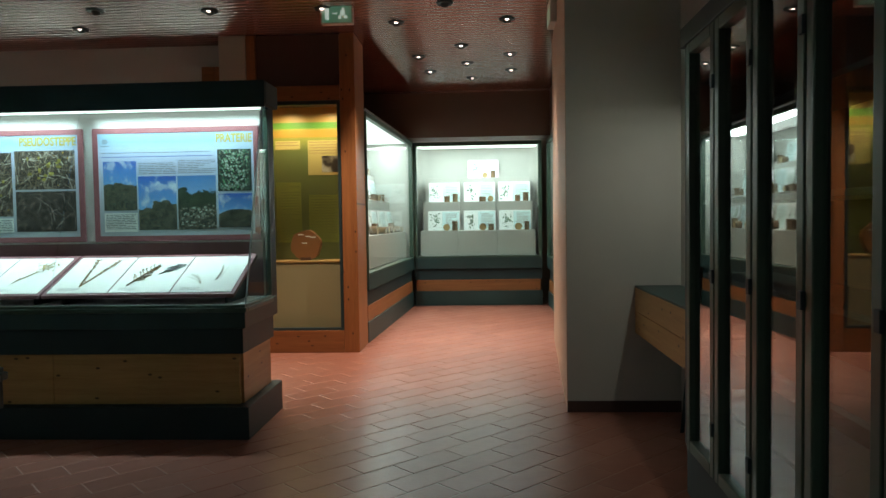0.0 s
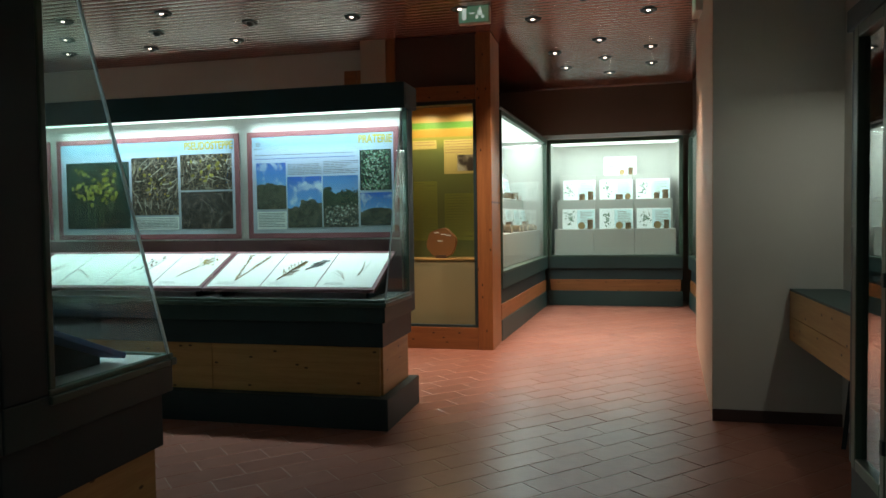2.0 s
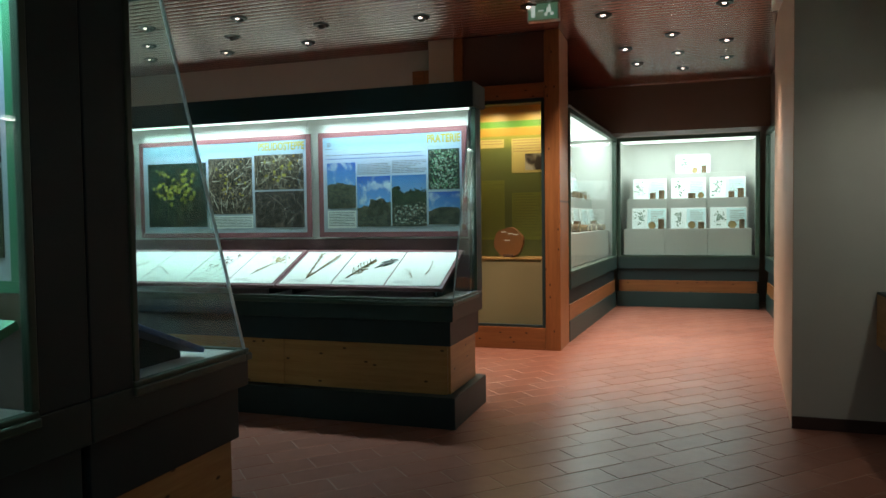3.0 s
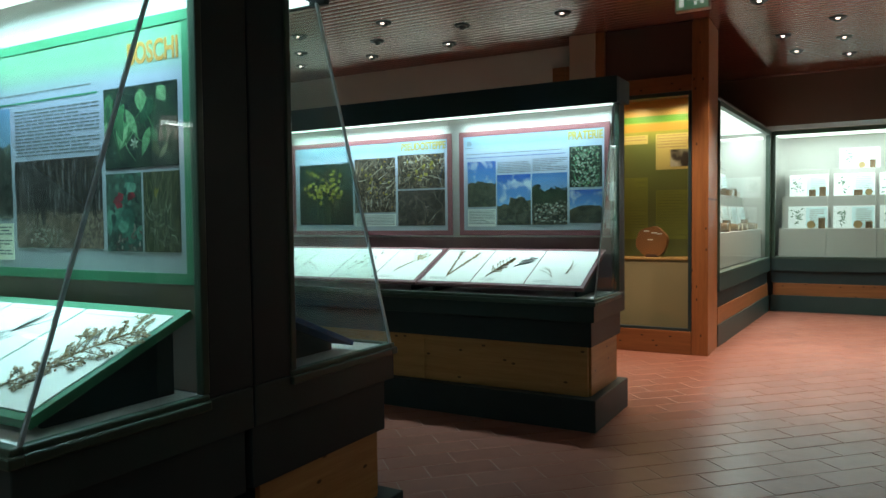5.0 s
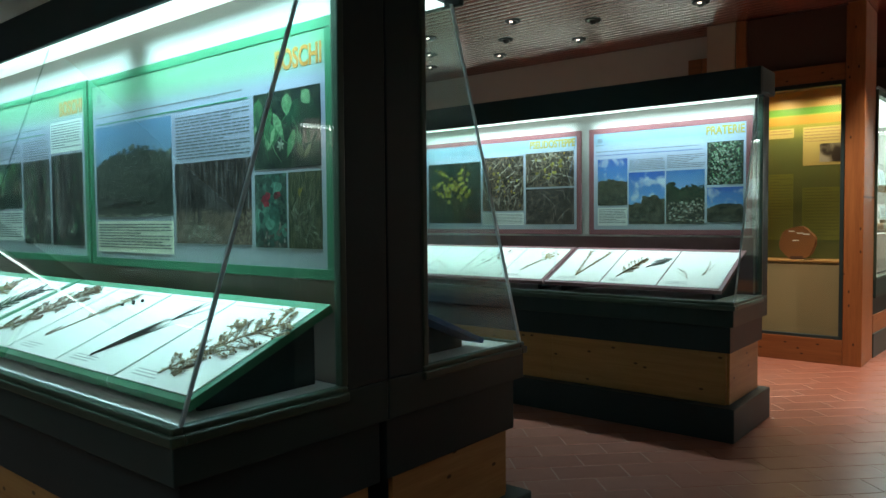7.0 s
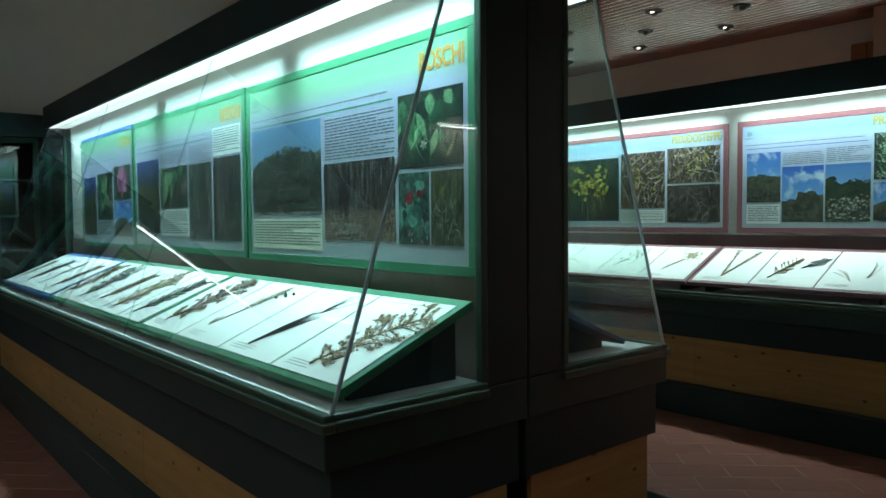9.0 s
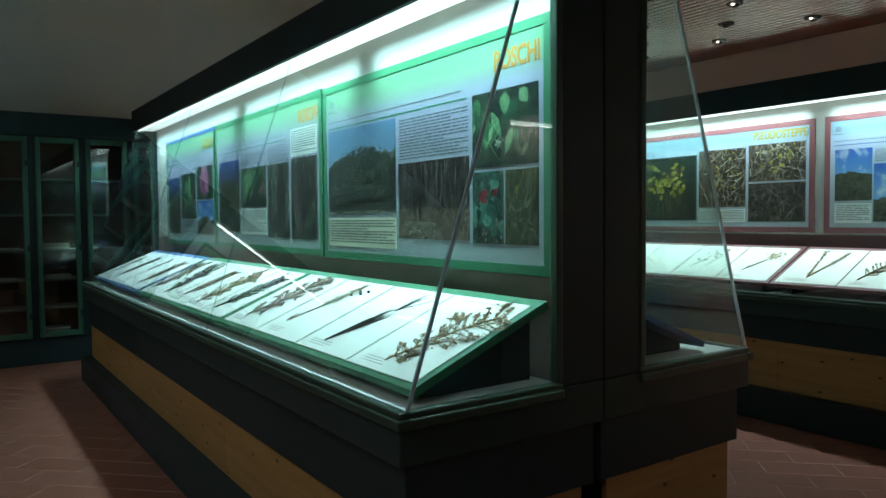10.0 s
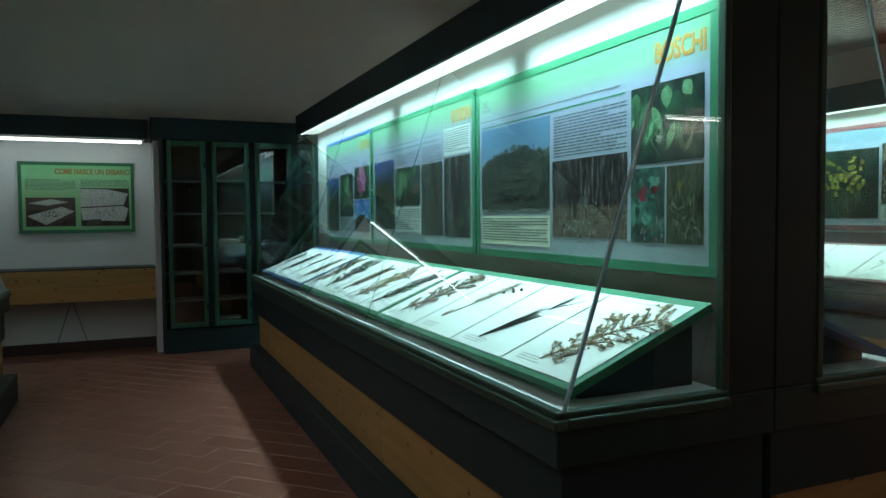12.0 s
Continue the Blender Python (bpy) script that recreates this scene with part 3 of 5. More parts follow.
class Print:
    """Flat printed shapes laid one over another inside a photograph of width w and height h."""

    def __init__(self, w, h, y):
        self.w, self.h, self.y, self.bms = w, h, y, {}

    def poly(self, ink, pts):
        self.y -= 6e-6
        if ink not in self.bms:
            self.bms[ink] = bmesh.new()
        bm = self.bms[ink]
        vs = [bm.verts.new((min(max(x, 0), self.w), self.y, min(max(z, 0), self.h))) for x, z in pts]
        bm.faces.new(vs)

    def blob(self, ink, x, z, rx, rz, rng, n=9, rough=0.25):
        self.poly(ink, [(x + rx * math.cos(k * 6.2832 / n) * rng.uniform(1 - rough, 1 + rough), z + rz * math.sin(k * 6.2832 / n) * rng.uniform(1 - rough, 1 + rough)) for k in range(n)])

    def strip(self, ink, x, z, ang, ln, w0, w1, bend=0.0):
        left, right = [], []
        for k in range(4):
            f = k / 3
            a = ang + bend * f
            px, pz, wd = x + math.cos(a) * ln * f, z + math.sin(a) * ln * f, w0 + (w1 - w0) * f
            left.append((px - math.sin(a) * wd, pz + math.cos(a) * wd))
            right.append((px + math.sin(a) * wd, pz - math.cos(a) * wd))
        self.poly(ink, right + left[::-1])

    def leaf(self, ink, x, z, ang, ln, wd):
        pts = []
        for f, g in ((0, 0), (0.2, 0.7), (0.45, 1), (0.75, 0.6), (1, 0), (0.75, -0.6), (0.45, -1), (0.2, -0.7)):
            pts.append((x + math.cos(ang) * ln * f - math.sin(ang) * wd * g, z + math.sin(ang) * ln * f + math.cos(ang) * wd * g))
        self.poly(ink, pts)


def photo_shapes(kind, w, h, y, rng):
    """What the printed photograph shows, as flat shapes."""
    p = Print(w, h, y)
    U = rng.uniform
    if kind == "hill":
        for i in range(360):
            u = U(0, 1)
            top = h * (0.775 - 0.33 * abs(u - 0.58) ** 1.35)
            f = 1 - i / 360
            r = w * U(0.010, 0.030)
            p.blob("crown", u * w, max(0.05 * h, top * (0.25 + 0.75 * f) - r * 0.7), r, r * U(0.7, 1.0), rng, 12, 0.13)
        for i in range(46):
            p.blob("pale", U(0, 1) * w, U(0.0, 0.028) * h, w * U(0.012, 0.03), h * 0.008, rng, 7)
    elif kind == "leaves":
        for i in range(16):
            p.strip("leaf", U(0, w), U(0.5, 1) * h, U(-2.4, -0.8), h * U(0.3, 0.6), 0.0022, 0.001, U(-0.5, 0.5))
        for i in range(15):
            p.leaf("leaf", w * U(0.02, 0.75), h * U(0.45, 1.05), U(-2.2, -0.9), h * U(0.22, 0.5), w * U(0.035, 0.085))
        p.poly("litter", [(w * 0.74, h * 0.30), (w, h * 0.30), (w, h * 0.58), (w * 0.78, h * 0.6)])
        for i in range(6):
            p.leaf("blade", w * U(0.7, 1), h * U(0.02, 0.5), U(0.4, 2.6), h * 0.25, w * 0.03)
        for k in range(6):
            p.leaf("pale", w * 0.42, h * 0.30, k * 1.047 + 0.3, h * 0.085, w * 0.013)
    elif kind == "berries":
        for i in range(34):
            r = w * U(0.07, 0.17)
            p.blob("round", U(0, w), U(0, h) * (0.98 if i < 18 else 0.55), r, r * U(0.7, 1), rng, 10, 0.16)
        for u, v in ((0.32, 0.66), (0.42, 0.70), (0.36, 0.60), (0.74, 0.73), (0.68, 0.70)):
            p.blob("red", u * w, v * h, w * U(0.08, 0.13), h * U(0.035, 0.055), rng, 9, 0.35)
        for i in range(26):
            p.leaf("litter", w * U(0.3, 0.95), h * U(0.0, 0.28), U(0, 6.28), w * U(0.08, 0.18), w * 0.03)
    elif kind == "grass":
        for i in range(150):
            p.strip("blade", U(-0.1, 1.1) * w, U(-0.05, 0.6) * h, 1.57 + rng.gauss(0, 0.32), h * U(0.25, 0.6), w * U(0.006, 0.012), w * 0.003, U(-0.4, 0.4))
        for i in range(24):
            p.strip("pale", w * U(0.15, 0.9), h * U(0.05, 0.5), U(0, 3.1), h * U(0.08, 0.16), w * 0.012, w * 0.005, U(-1, 1))
        for i in range(5):
            p.leaf("yellow", w * U(0.34, 0.40), h * U(0.66, 0.74), U(0.8, 2.2), h * 0.11, w * 0.028)
    elif kind == "trunks":
        for i in range(160):
            p.strip("litter", U(-0.05, 1) * w, U(0.0, 0.42) * h, U(0, 3.14), w * U(0.02, 0.06), w * 0.006, w * 0.003)
        for i in range(60):
            p.strip("bark", U(0, 1) * w, U(0.25, 0.6) * h, 1.57 + rng.gauss(0, 0.05), h * U(0.3, 0.7), w * U(0.003, 0.010), w * U(0.002, 0.006))
        for i in range(90):
            p.strip("bark", U(0, 1) * w, U(0.3, 0.95) * h, U(0.5, 2.6), w * U(0.08, 0.2), w * 0.003, w * 0.0015, U(-0.6, 0.6))
        p.strip("bark", w * 0.34, h * 0.26, 1.60, h * 0.74, w * 0.022, w * 0.012)
        for i in range(70):
            p.blob("pale", w * U(0.12, 0.55), h * U(0.0, 0.22), w * U(0.006, 0.016), w * U(0.005, 0.011), rng, 6)
    elif kind == "dark_trunk":
        for i in range(40):
            p.leaf("leaf" if i % 2 else "litter", U(0, w), U(0, h), U(0, 6.28), h * U(0.05, 0.12), w * U(0.02, 0.05))
        for i in range(9):
            p.strip("bark", U(0.05, 1) * w, U(-0.05, 0.25) * h, 1.57 + rng.gauss(0, 0.08), h, w * U(0.03, 0.09), w * U(0.02, 0.05))
        for i in range(24):
            p.leaf("litter" if i % 3 else "leaf", U(0, w), U(0, 0.6) * h, U(0, 6.28), h * U(0.04, 0.10), w * U(0.02, 0.045))
    elif kind == "shrub":
        for i in range(30):
            p.strip("bark", U(0.2, 1.1) * w, U(0, 0.35) * h, 1.57 + rng.gauss(0, 0.18), h * U(0.3, 0.6), w * 0.012, w * 0.004, U(-0.3, 0.3))
        for i in range(50):
            p.blob("crown", U(0, 1) * w, U(0, 0.3) * h, w * U(0.03, 0.09), w * U(0.03, 0.06), rng)
    elif kind == "sticks":
        for i in range(190):
            p.strip("straw", U(-0.1, 1) * w, U(-0.05, 1) * h, U(-0.3, 2.6), w * U(0.10, 0.35), w * U(0.005, 0.014), w * 0.004, U(-0.4, 0.4))
        for i in range(14):
            p.blob("yellow", w * U(0.15, 0.85), h * U(0.25, 0.85), w * U(0.02, 0.045), w * U(0.02, 0.04), rng, 8)
    elif kind == "twig":
        for i in range(80):
            p.strip("litter", U(-0.1, 1) * w, U(0, 1) * h, U(0.2, 2.8), w * U(0.10, 0.4), w * 0.005, w * 0.002, U(-0.5, 0.5))
    elif kind == "blossom":
        for i in range(30):
            p.strip("blade", U(0.1, 0.8) * w, U(-0.05, 0.3) * h, 1.57 + rng.gauss(0, 0.25), h * U(0.3, 0.5), w * 0.008, w * 0.004, U(-0.3, 0.3))
        for i in range(64):
            p.blob("yellow", w * min(max(rng.gauss(0.5, 0.17), 0.1), 0.9), h * min(max(rng.gauss(0.58, 0.15), 0.2), 0.9), w * U(0.020, 0.042), w * U(0.018, 0.036), rng, 12, 0.2)
    elif kind == "spray":
        for i in range(90):
            z = U(0.02, 0.95) * h
            sd = 1 if i % 2 else -1
            p.leaf("pale" if i % 3 else "leaf", w * (0.5 + sd * U(0.0, 0.32)), z, 1.57 - sd * U(0.5, 1.2), w * U(0.08, 0.15), w * U(0.015, 0.03))
    elif kind == "pink":
        for k in range(7):
            p.leaf("pink", w * 0.5, h * 0.55, k * 0.9 + 0.2, w * 0.34, w * 0.12)
    elif kind == "desk_sheet":      # a white sheet with a pressed plant on a cluttered table
        p.poly("litter", [(0, 0.55 * h), (w, 0.62 * h), (w, h), (0, h)])
        p.poly("paper", [(0.02 * w, 0.36 * h), (0.72 * w, 0.68 * h), (0.98 * w, 0.52 * h), (0.40 * w, 0.05 * h)])
        p.poly("paper", [(0.05 * w, 0.80 * h), (0.50 * w, 0.95 * h), (0.86 * w, 0.84 * h), (0.42 * w, 0.72 * h)])
        p.poly("litter", [(0.40 * w, 0.04 * h), (0.98 * w, 0.50 * h), (w, 0.40 * h), (0.50 * w, 0)])
        for i in range(16):
            p.strip("blade", w * U(0.28, 0.6), h * U(0.28, 0.48), U(0, 3.1), w * U(0.05, 0.14), w * 0.006, w * 0.003, U(-0.5, 0.5))
    elif kind == "open_folder":     # a folded sheet standing open over a pressed plant
        p.poly("paper", [(0.0, 0.50 * h), (0.88 * w, 0.56 * h), (0.98 * w, 0.86 * h), (0.55 * w, 0.97 * h), (0.0, 0.98 * h)])
        p.poly("paper", [(0.02 * w, 0.16 * h), (0.90 * w, 0.12 * h), (0.98 * w, 0.46 * h), (0.86 * w, 0.53 * h), (0.0, 0.47 * h)])
        for i in range(14):
            p.strip("blade", w * U(0.3, 0.7), h * U(0.25, 0.42), U(0, 3.1), w * U(0.05, 0.12), w * 0.005, w * 0.003, U(-0.5, 0.5))
        p.poly("litter", [(0.1 * w, 0.02 * h), (0.38 * w, 0.05 * h), (0.42 * w, 0.18 * h), (0.14 * w, 0.17 * h)])
    elif kind in ("rocks", "sky_hill"):
        for i in range(46):
            p.blob("crown", U(0, 1) * w, U(0.0, 0.20) * h, w * U(0.02, 0.06), w * U(0.015, 0.04), rng)
        if kind == "rocks":
            for i in range(40):
                p.blob("pale", U(0.1, 1) * w, U(0.05, 0.42) * h, w * U(0.02, 0.05), w * U(0.015, 0.035), rng, 7)
    return p


def photo_mat(kind):
    if kind not in PHOTO:
        PHOTO[kind] = photo("photo_" + kind, kind)
    return PHOTO[kind]


M["ink"] = paint("ink", (0.10, 0.12, 0.13), 0.6, 0.05, 5, grain=0)
M["ink_green"] = paint("ink_green", (0.03, 0.18, 0.10), 0.6, 0.05, 5, grain=0)
M["ink_blue"] = paint("ink_blue", (0.10, 0.14, 0.30), 0.6, 0.05, 5, grain=0)
M["title_orange"] = paint("title_orange", (0.34, 0.165, 0.03), 0.5, 0.05, 5, grain=0)
M["title_yellow"] = paint("title_yellow", (0.25, 0.20, 0.015), 0.5, 0.05, 5, grain=0)
M["text_box"] = paint("text_box", (0.55, 0.60, 0.55), 0.5, 0.05, 5, grain=0)
M["text_box_warm"] = paint("text_box_warm", (0.58, 0.62, 0.46), 0.5, 0.05, 5, grain=0)
# green board: lower stops darkened to carry the case lamps' falloff
GREEN_BOARD = gradient("green_printed_board", [(0.0, (0.27, 0.32, 0.325)), (0.45, (0.285, 0.325, 0.375)), (0.66, (0.285, 0.30, 0.40)), (0.79, (0.265, 0.30, 0.385)), (0.86, (0.185, 0.295, 0.235)), (0.92, (0.125, 0.28, 0.17)), (1.0, (0.10, 0.25, 0.145))])
BLUE_BOARD = gradient("blue_printed_board", [(0.0, (0.27, 0.33, 0.35)), (0.35, (0.31, 0.36, 0.40)), (0.74, (0.35, 0.39, 0.50)), (0.82, (0.31, 0.38, 0.49)), (0.90, (0.18, 0.28, 0.36)), (1.0, (0.17, 0.27, 0.34))])
HERB_BOARD = gradient("herbarium_printed_board", [(0.0, (0.22, 0.46, 0.20)), (0.5, (0.30, 0.52, 0.25)), (0.82, (0.28, 0.62, 0.30)), (1.0, (0.20, 0.58, 0.24))])


def lettering(name, body, size, material, parent, x, y, z, align="RIGHT", bold=0.0026, sx=0.74):
    """Raised letters in an upright plane facing -y."""
    cu = bpy.data.curves.new(name, "FONT")
    cu.body, cu.size, cu.align_x, cu.extrude, cu.offset = body, size, align, 0.0008, bold
    tmp = new(name + "_curve", cu)
    bpy.context.view_layer.update()
    me = bpy.data.meshes.new_from_object(tmp.evaluated_get(bpy.context.evaluated_depsgraph_get()))
    bpy.data.objects.remove(tmp)
    me.materials.clear()
    me.materials.append(material)
    me.transform(pose(x, y, z, 90, 0, 0) @ Matrix.Diagonal((sx, 1, 1, 1)))
    ob = new(name, me)
    ob.parent = parent
    return ob


def text_lines(bm, rng, x0, x1, z0, z1, pitch, y):
    """Rows of plain bars in place of small print."""
    z = z1
    while z - pitch * 0.5 > z0:
        x = x0
        end = x1 if rng.random() > 0.15 else x0 + (x1 - x0) * rng.uniform(0.4, 0.9)
        while x < end - 0.01:
            w = min(rng.uniform(0.02, 0.07), end - x)
            cuboid(bm, x, x + w, y - 0.0006, y, z - pitch * 0.40, z)
            x += w + 0.008
        z -= pitch


def poster(label, m, w, h, frame_mat, board_mat, title, title_mat, blocks, size=0.085, border=0.028, rule="ink_green", top_mat=None, heading=True, title_v=0.05):
    """A framed printed panel, left bottom corner at the origin, facing -y; blocks in fractions from the left and from the top."""
    rng = random.Random(label)
    t = thing("poster", m, label, "poster")
    box("board", board_mat, t, border * 0.6, w - border * 0.6, -0.012, 0.0, border * 0.6, h - border * 0.6, 0.0)
    for nm, x0, x1, z0, z1, mt in (("bottom", 0, w, 0, border, frame_mat), ("top", 0, w, h - border, h, top_mat or frame_mat),
                                   ("left", 0, border, border, h - border, frame_mat), ("right", w - border, w, border, h - border, frame_mat)):
        box("frame_" + nm, mt, t, x0, x1, -0.0142, 0.0, z0, z1, 0.001)
    iw, ih = w - 2 * border, h - 2 * border

    def fx(u):
        return border + u * iw

    def fz(v):
        return h - border - v * ih
    for kind, u0, u1, v0, v1 in blocks:
        if kind in ("text", "text_blue"):
            bm = bmesh.new()
            text_lines(bm, rng, fx(u0), fx(u1), fz(v1), fz(v0), 0.0130, -0.0121)
            part("small_print", bm, M["ink"] if kind == "text" else M["ink_blue"], t)
        elif kind in ("box", "box_warm"):
            bd = box("text_panel", M["text_box" if kind == "box" else "text_box_warm"], t, fx(u0), fx(u1), -0.0135, -0.012, fz(v1), fz(v0), 0.0)
            bm = bmesh.new()
            text_lines(bm, rng, fx(u0) + 0.012, fx(u1) - 0.012, fz(v1) + 0.01, fz(v0) - 0.012, 0.0130, -0.0136)
            part("small_print", bm, M["ink"], bd)
        else:
            ph = box("photograph", photo_mat(kind), t, fx(u0), fx(u1), -0.0135, -0.012, fz(v1), fz(v0), 0.0)
            shapes = photo_shapes(kind, fx(u1) - fx(u0), fz(v0) - fz(v1), -0.0136, rng)
            for ink, bm in shapes.bms.items():
                bm.transform(Matrix.Translation((fx(u0), 0, fz(v1))))
                tagged(part("printed_picture", bm, PRINT[ink], ph), kind="stuff")
    if heading:
        bm = bmesh.new()
        text_lines(bm, rng, fx(0.02), fx(0.72), fz(0.205), fz(0.185), 0.014, -0.0121)
        part("small_print", bm, M["ink"], t)
        box("rule", M[rule], t, fx(0.02), fx(0.74), -0.0128, -0.012, fz(0.232), fz(0.224), 0.0)
        bm = bmesh.new()
        for dz in range(3):
            cuboid(bm, fx(0.03), fx(0.03) + 0.035 + 0.008 * (dz % 2), -0.0126, -0.012, fz(0.065) - dz * 0.013, fz(0.065) - dz * 0.013 + 0.008)
        cuboid(bm, fx(0.015), fx(0.075), -0.0126, -0.012, fz(0.125), fz(0.118))
        part("emblem", bm, M["ink"], t)
    if title:
        lettering("title", title, size, title_mat, t, fx(0.992), -0.0123, fz(title_v) - size * 0.72)
    return t


PAN_Y = 0.648
A_ROOM = [("hill", 0.015, 0.42, 0.245, 0.765), ("box_warm", 0.015, 0.42, 0.79, 0.965), ("text", 0.44, 0.745, 0.265, 0.49), ("trunks", 0.435, 0.748, 0.50, 0.905),
          ("leaves", 0.762, 0.985, 0.225, 0.565), ("berries", 0.762, 0.872, 0.585, 0.915), ("grass", 0.879, 0.985, 0.585, 0.915)]
A_MID = [("shrub", 0.02, 0.27, 0.30, 0.90), ("text", 0.29, 0.55, 0.27, 0.37), ("leaves", 0.285, 0.555, 0.385, 0.70), ("box", 0.285, 0.555, 0.715, 0.92),
         ("text", 0.575, 0.76, 0.26, 0.38), ("dark_trunk", 0.57, 0.765, 0.39, 0.935), ("box", 0.78, 0.985, 0.17, 0.36), ("dark_trunk", 0.78, 0.985, 0.375, 0.94)]
A_END = [("shrub", 0.02, 0.30, 0.36, 0.93), ("leaves", 0.33, 0.64, 0.34, 0.78), ("text", 0.33, 0.64, 0.80, 0.93), ("pink", 0.67, 0.98, 0.30, 0.60), ("sky_hill", 0.67, 0.98, 0.62, 0.93)]


def in_case(x0, x1, z, case_x, case_y):
    return pose(case_x - x1, case_y + PAN_Y, z)


poster("green-framed woodland poster with hill and forest photographs", in_case(0.058, 1.793, 1.247, A_X, A_Y), 1.735, 0.885, M["frame_green"], GREEN_BOARD, "BOSCHI", M["title_orange"], A_ROOM, 0.098, border=0.036)
poster("green-framed woodland poster with tree and trunk photographs", in_case(1.815, 3.62, 1.250, A_X, A_Y), 1.805, 0.89, M["frame_green"], GREEN_BOARD, "BOSCHI", M["title_orange"], A_MID, 0.098, border=0.036)
poster("blue-topped woodland poster with a pink flower photograph", in_case(3.645, 5.02, 1.250, A_X, A_Y), 1.375, 0.89, M["frame_green"], GREEN_BOARD, "BOSCHI", M["title_yellow"], A_END, 0.098, top_mat=M["frame_blue"])

B_ONE = [("sky_hill", 0.03, 0.245, 0.27, 0.75), ("box", 0.03, 0.245, 0.775, 0.96), ("text", 0.26, 0.50, 0.29, 0.41), ("sky_hill", 0.255, 0.50, 0.42, 0.945),
         ("text", 0.515, 0.755, 0.27, 0.41), ("rocks", 0.51, 0.755, 0.42, 0.945), ("spray", 0.77, 0.985, 0.17, 0.575), ("sky_hill", 0.77, 0.985, 0.60, 0.93)]
B_TWO = [("blossom", 0.03, 0.405, 0.20, 0.93), ("sticks", 0.42, 0.685, 0.165, 0.79), ("box", 0.42, 0.685, 0.81, 0.95), ("sticks", 0.70, 0.985, 0.15, 0.53), ("twig", 0.70, 0.985, 0.55, 0.945)]
B_THREE = [("shrub", 0.03, 0.4, 0.28, 0.92), ("grass", 0.42, 0.69, 0.28, 0.92), ("sky_hill", 0.71, 0.98, 0.17, 0.55), ("leaves", 0.71, 0.98, 0.58, 0.93)]
poster("purple-framed grassland poster with blue sky photographs", in_case(0.075, 1.352, 1.315, B_X, B_Y), 1.277, 0.855, M["frame_purple"], BLUE_BOARD, "PRATERIE", M["title_yellow"], B_ONE, 0.088, border=0.042, rule="ink_blue", title_v=0.018)
poster("purple-framed steppe poster with dry stalks and yellow flowers", in_case(1.425, 3.165, 1.315, B_X, B_Y), 1.74, 0.855, M["frame_purple"], BLUE_BOARD, "PSEUDOSTEPPE", M["title_yellow"], B_TWO, 0.088, border=0.042, rule="ink_blue", heading=False, title_v=0.018)
poster("purple-framed grassland poster partly seen beside the others", in_case(3.235, 5.0, 1.315, B_X, B_Y), 1.765, 0.855, M["frame_purple"], BLUE_BOARD, "", M["title_yellow"], B_THREE, 0.10, border=0.042, rule="ink_blue")

# pressed plants
M["dry_brown"] = print_ink("dry_brown", [(0.0, (0.07, 0.032, 0.018)), (0.6, (0.25, 0.135, 0.07)), (1.0, (0.44, 0.30, 0.18))])
M["dry_olive"] = print_ink("dry_olive", [(0.0, (0.07, 0.040, 0.018)), (0.5, (0.33, 0.20, 0.08)), (1.0, (0.60, 0.45, 0.24))])
M["dry_tan"] = print_ink("dry_tan", [(0.0, (0.22, 0.15, 0.06)), (1.0, (0.48, 0.38, 0.20))])
M["dry_gold"] = print_ink("dry_gold", [(0.0, (0.20, 0.13, 0.03)), (1.0, (0.55, 0.42, 0.12))])
M["dry_black"] = print_ink("dry_black", [(0.0, (0.008, 0.007, 0.007)), (1.0, (0.035, 0.028, 0.02))])
M["dry_dark"] = print_ink("dry_dark", [(0.0, (0.02, 0.017, 0.016)), (1.0, (0.09, 0.075, 0.06))])
M["note_ink"] = paint("note_ink", (0.35, 0.35, 0.32), 0.8, 0.1, 10, grain=0)


def stem(bm, a, b, r0, r1):
    """A three-sided stalk from a to b."""
    d = Vector(b) - Vector(a)
    side = d.cross(Vector((0, 0, 1))).normalized()
    up = Vector((0, 0, 1))
    ring = []
    for p, r in ((Vector(a), r0), (Vector(b), r1)):
        ring.append([bm.verts.new(p + side * r), bm.verts.new(p - side * r), bm.verts.new(p + up * r * 1.6)])
    for i in range(3):
        j = (i + 1) % 3
        bm.faces.new((ring[0][i], ring[0][j], ring[1][j], ring[1][i]))


def leaf(bm, p, ang, ln, wd, rng):
    """A small curled leaf with a raised midrib."""
    c, s = math.cos(ang), math.sin(ang)
    z = p[2]
    pts = [(0, 0, 0), (ln * 0.45, wd, 0.002 + rng.random() * 0.004), (ln, 0, rng.random() * 0.006), (ln * 0.45, -wd, 0.002 + rng.random() * 0.004)]
    v = [bm.verts.new((p[0] + c * x - s * y, p[1] + s * x + c * y, z + 0.002 + h)) for x, y, h in pts]
    m = bm.verts.new((p[0] + c * ln * 0.5, p[1] + s * ln * 0.5, z + 0.007))
    for i in range(4):
        bm.faces.new((v[i], v[(i + 1) % 4], m))


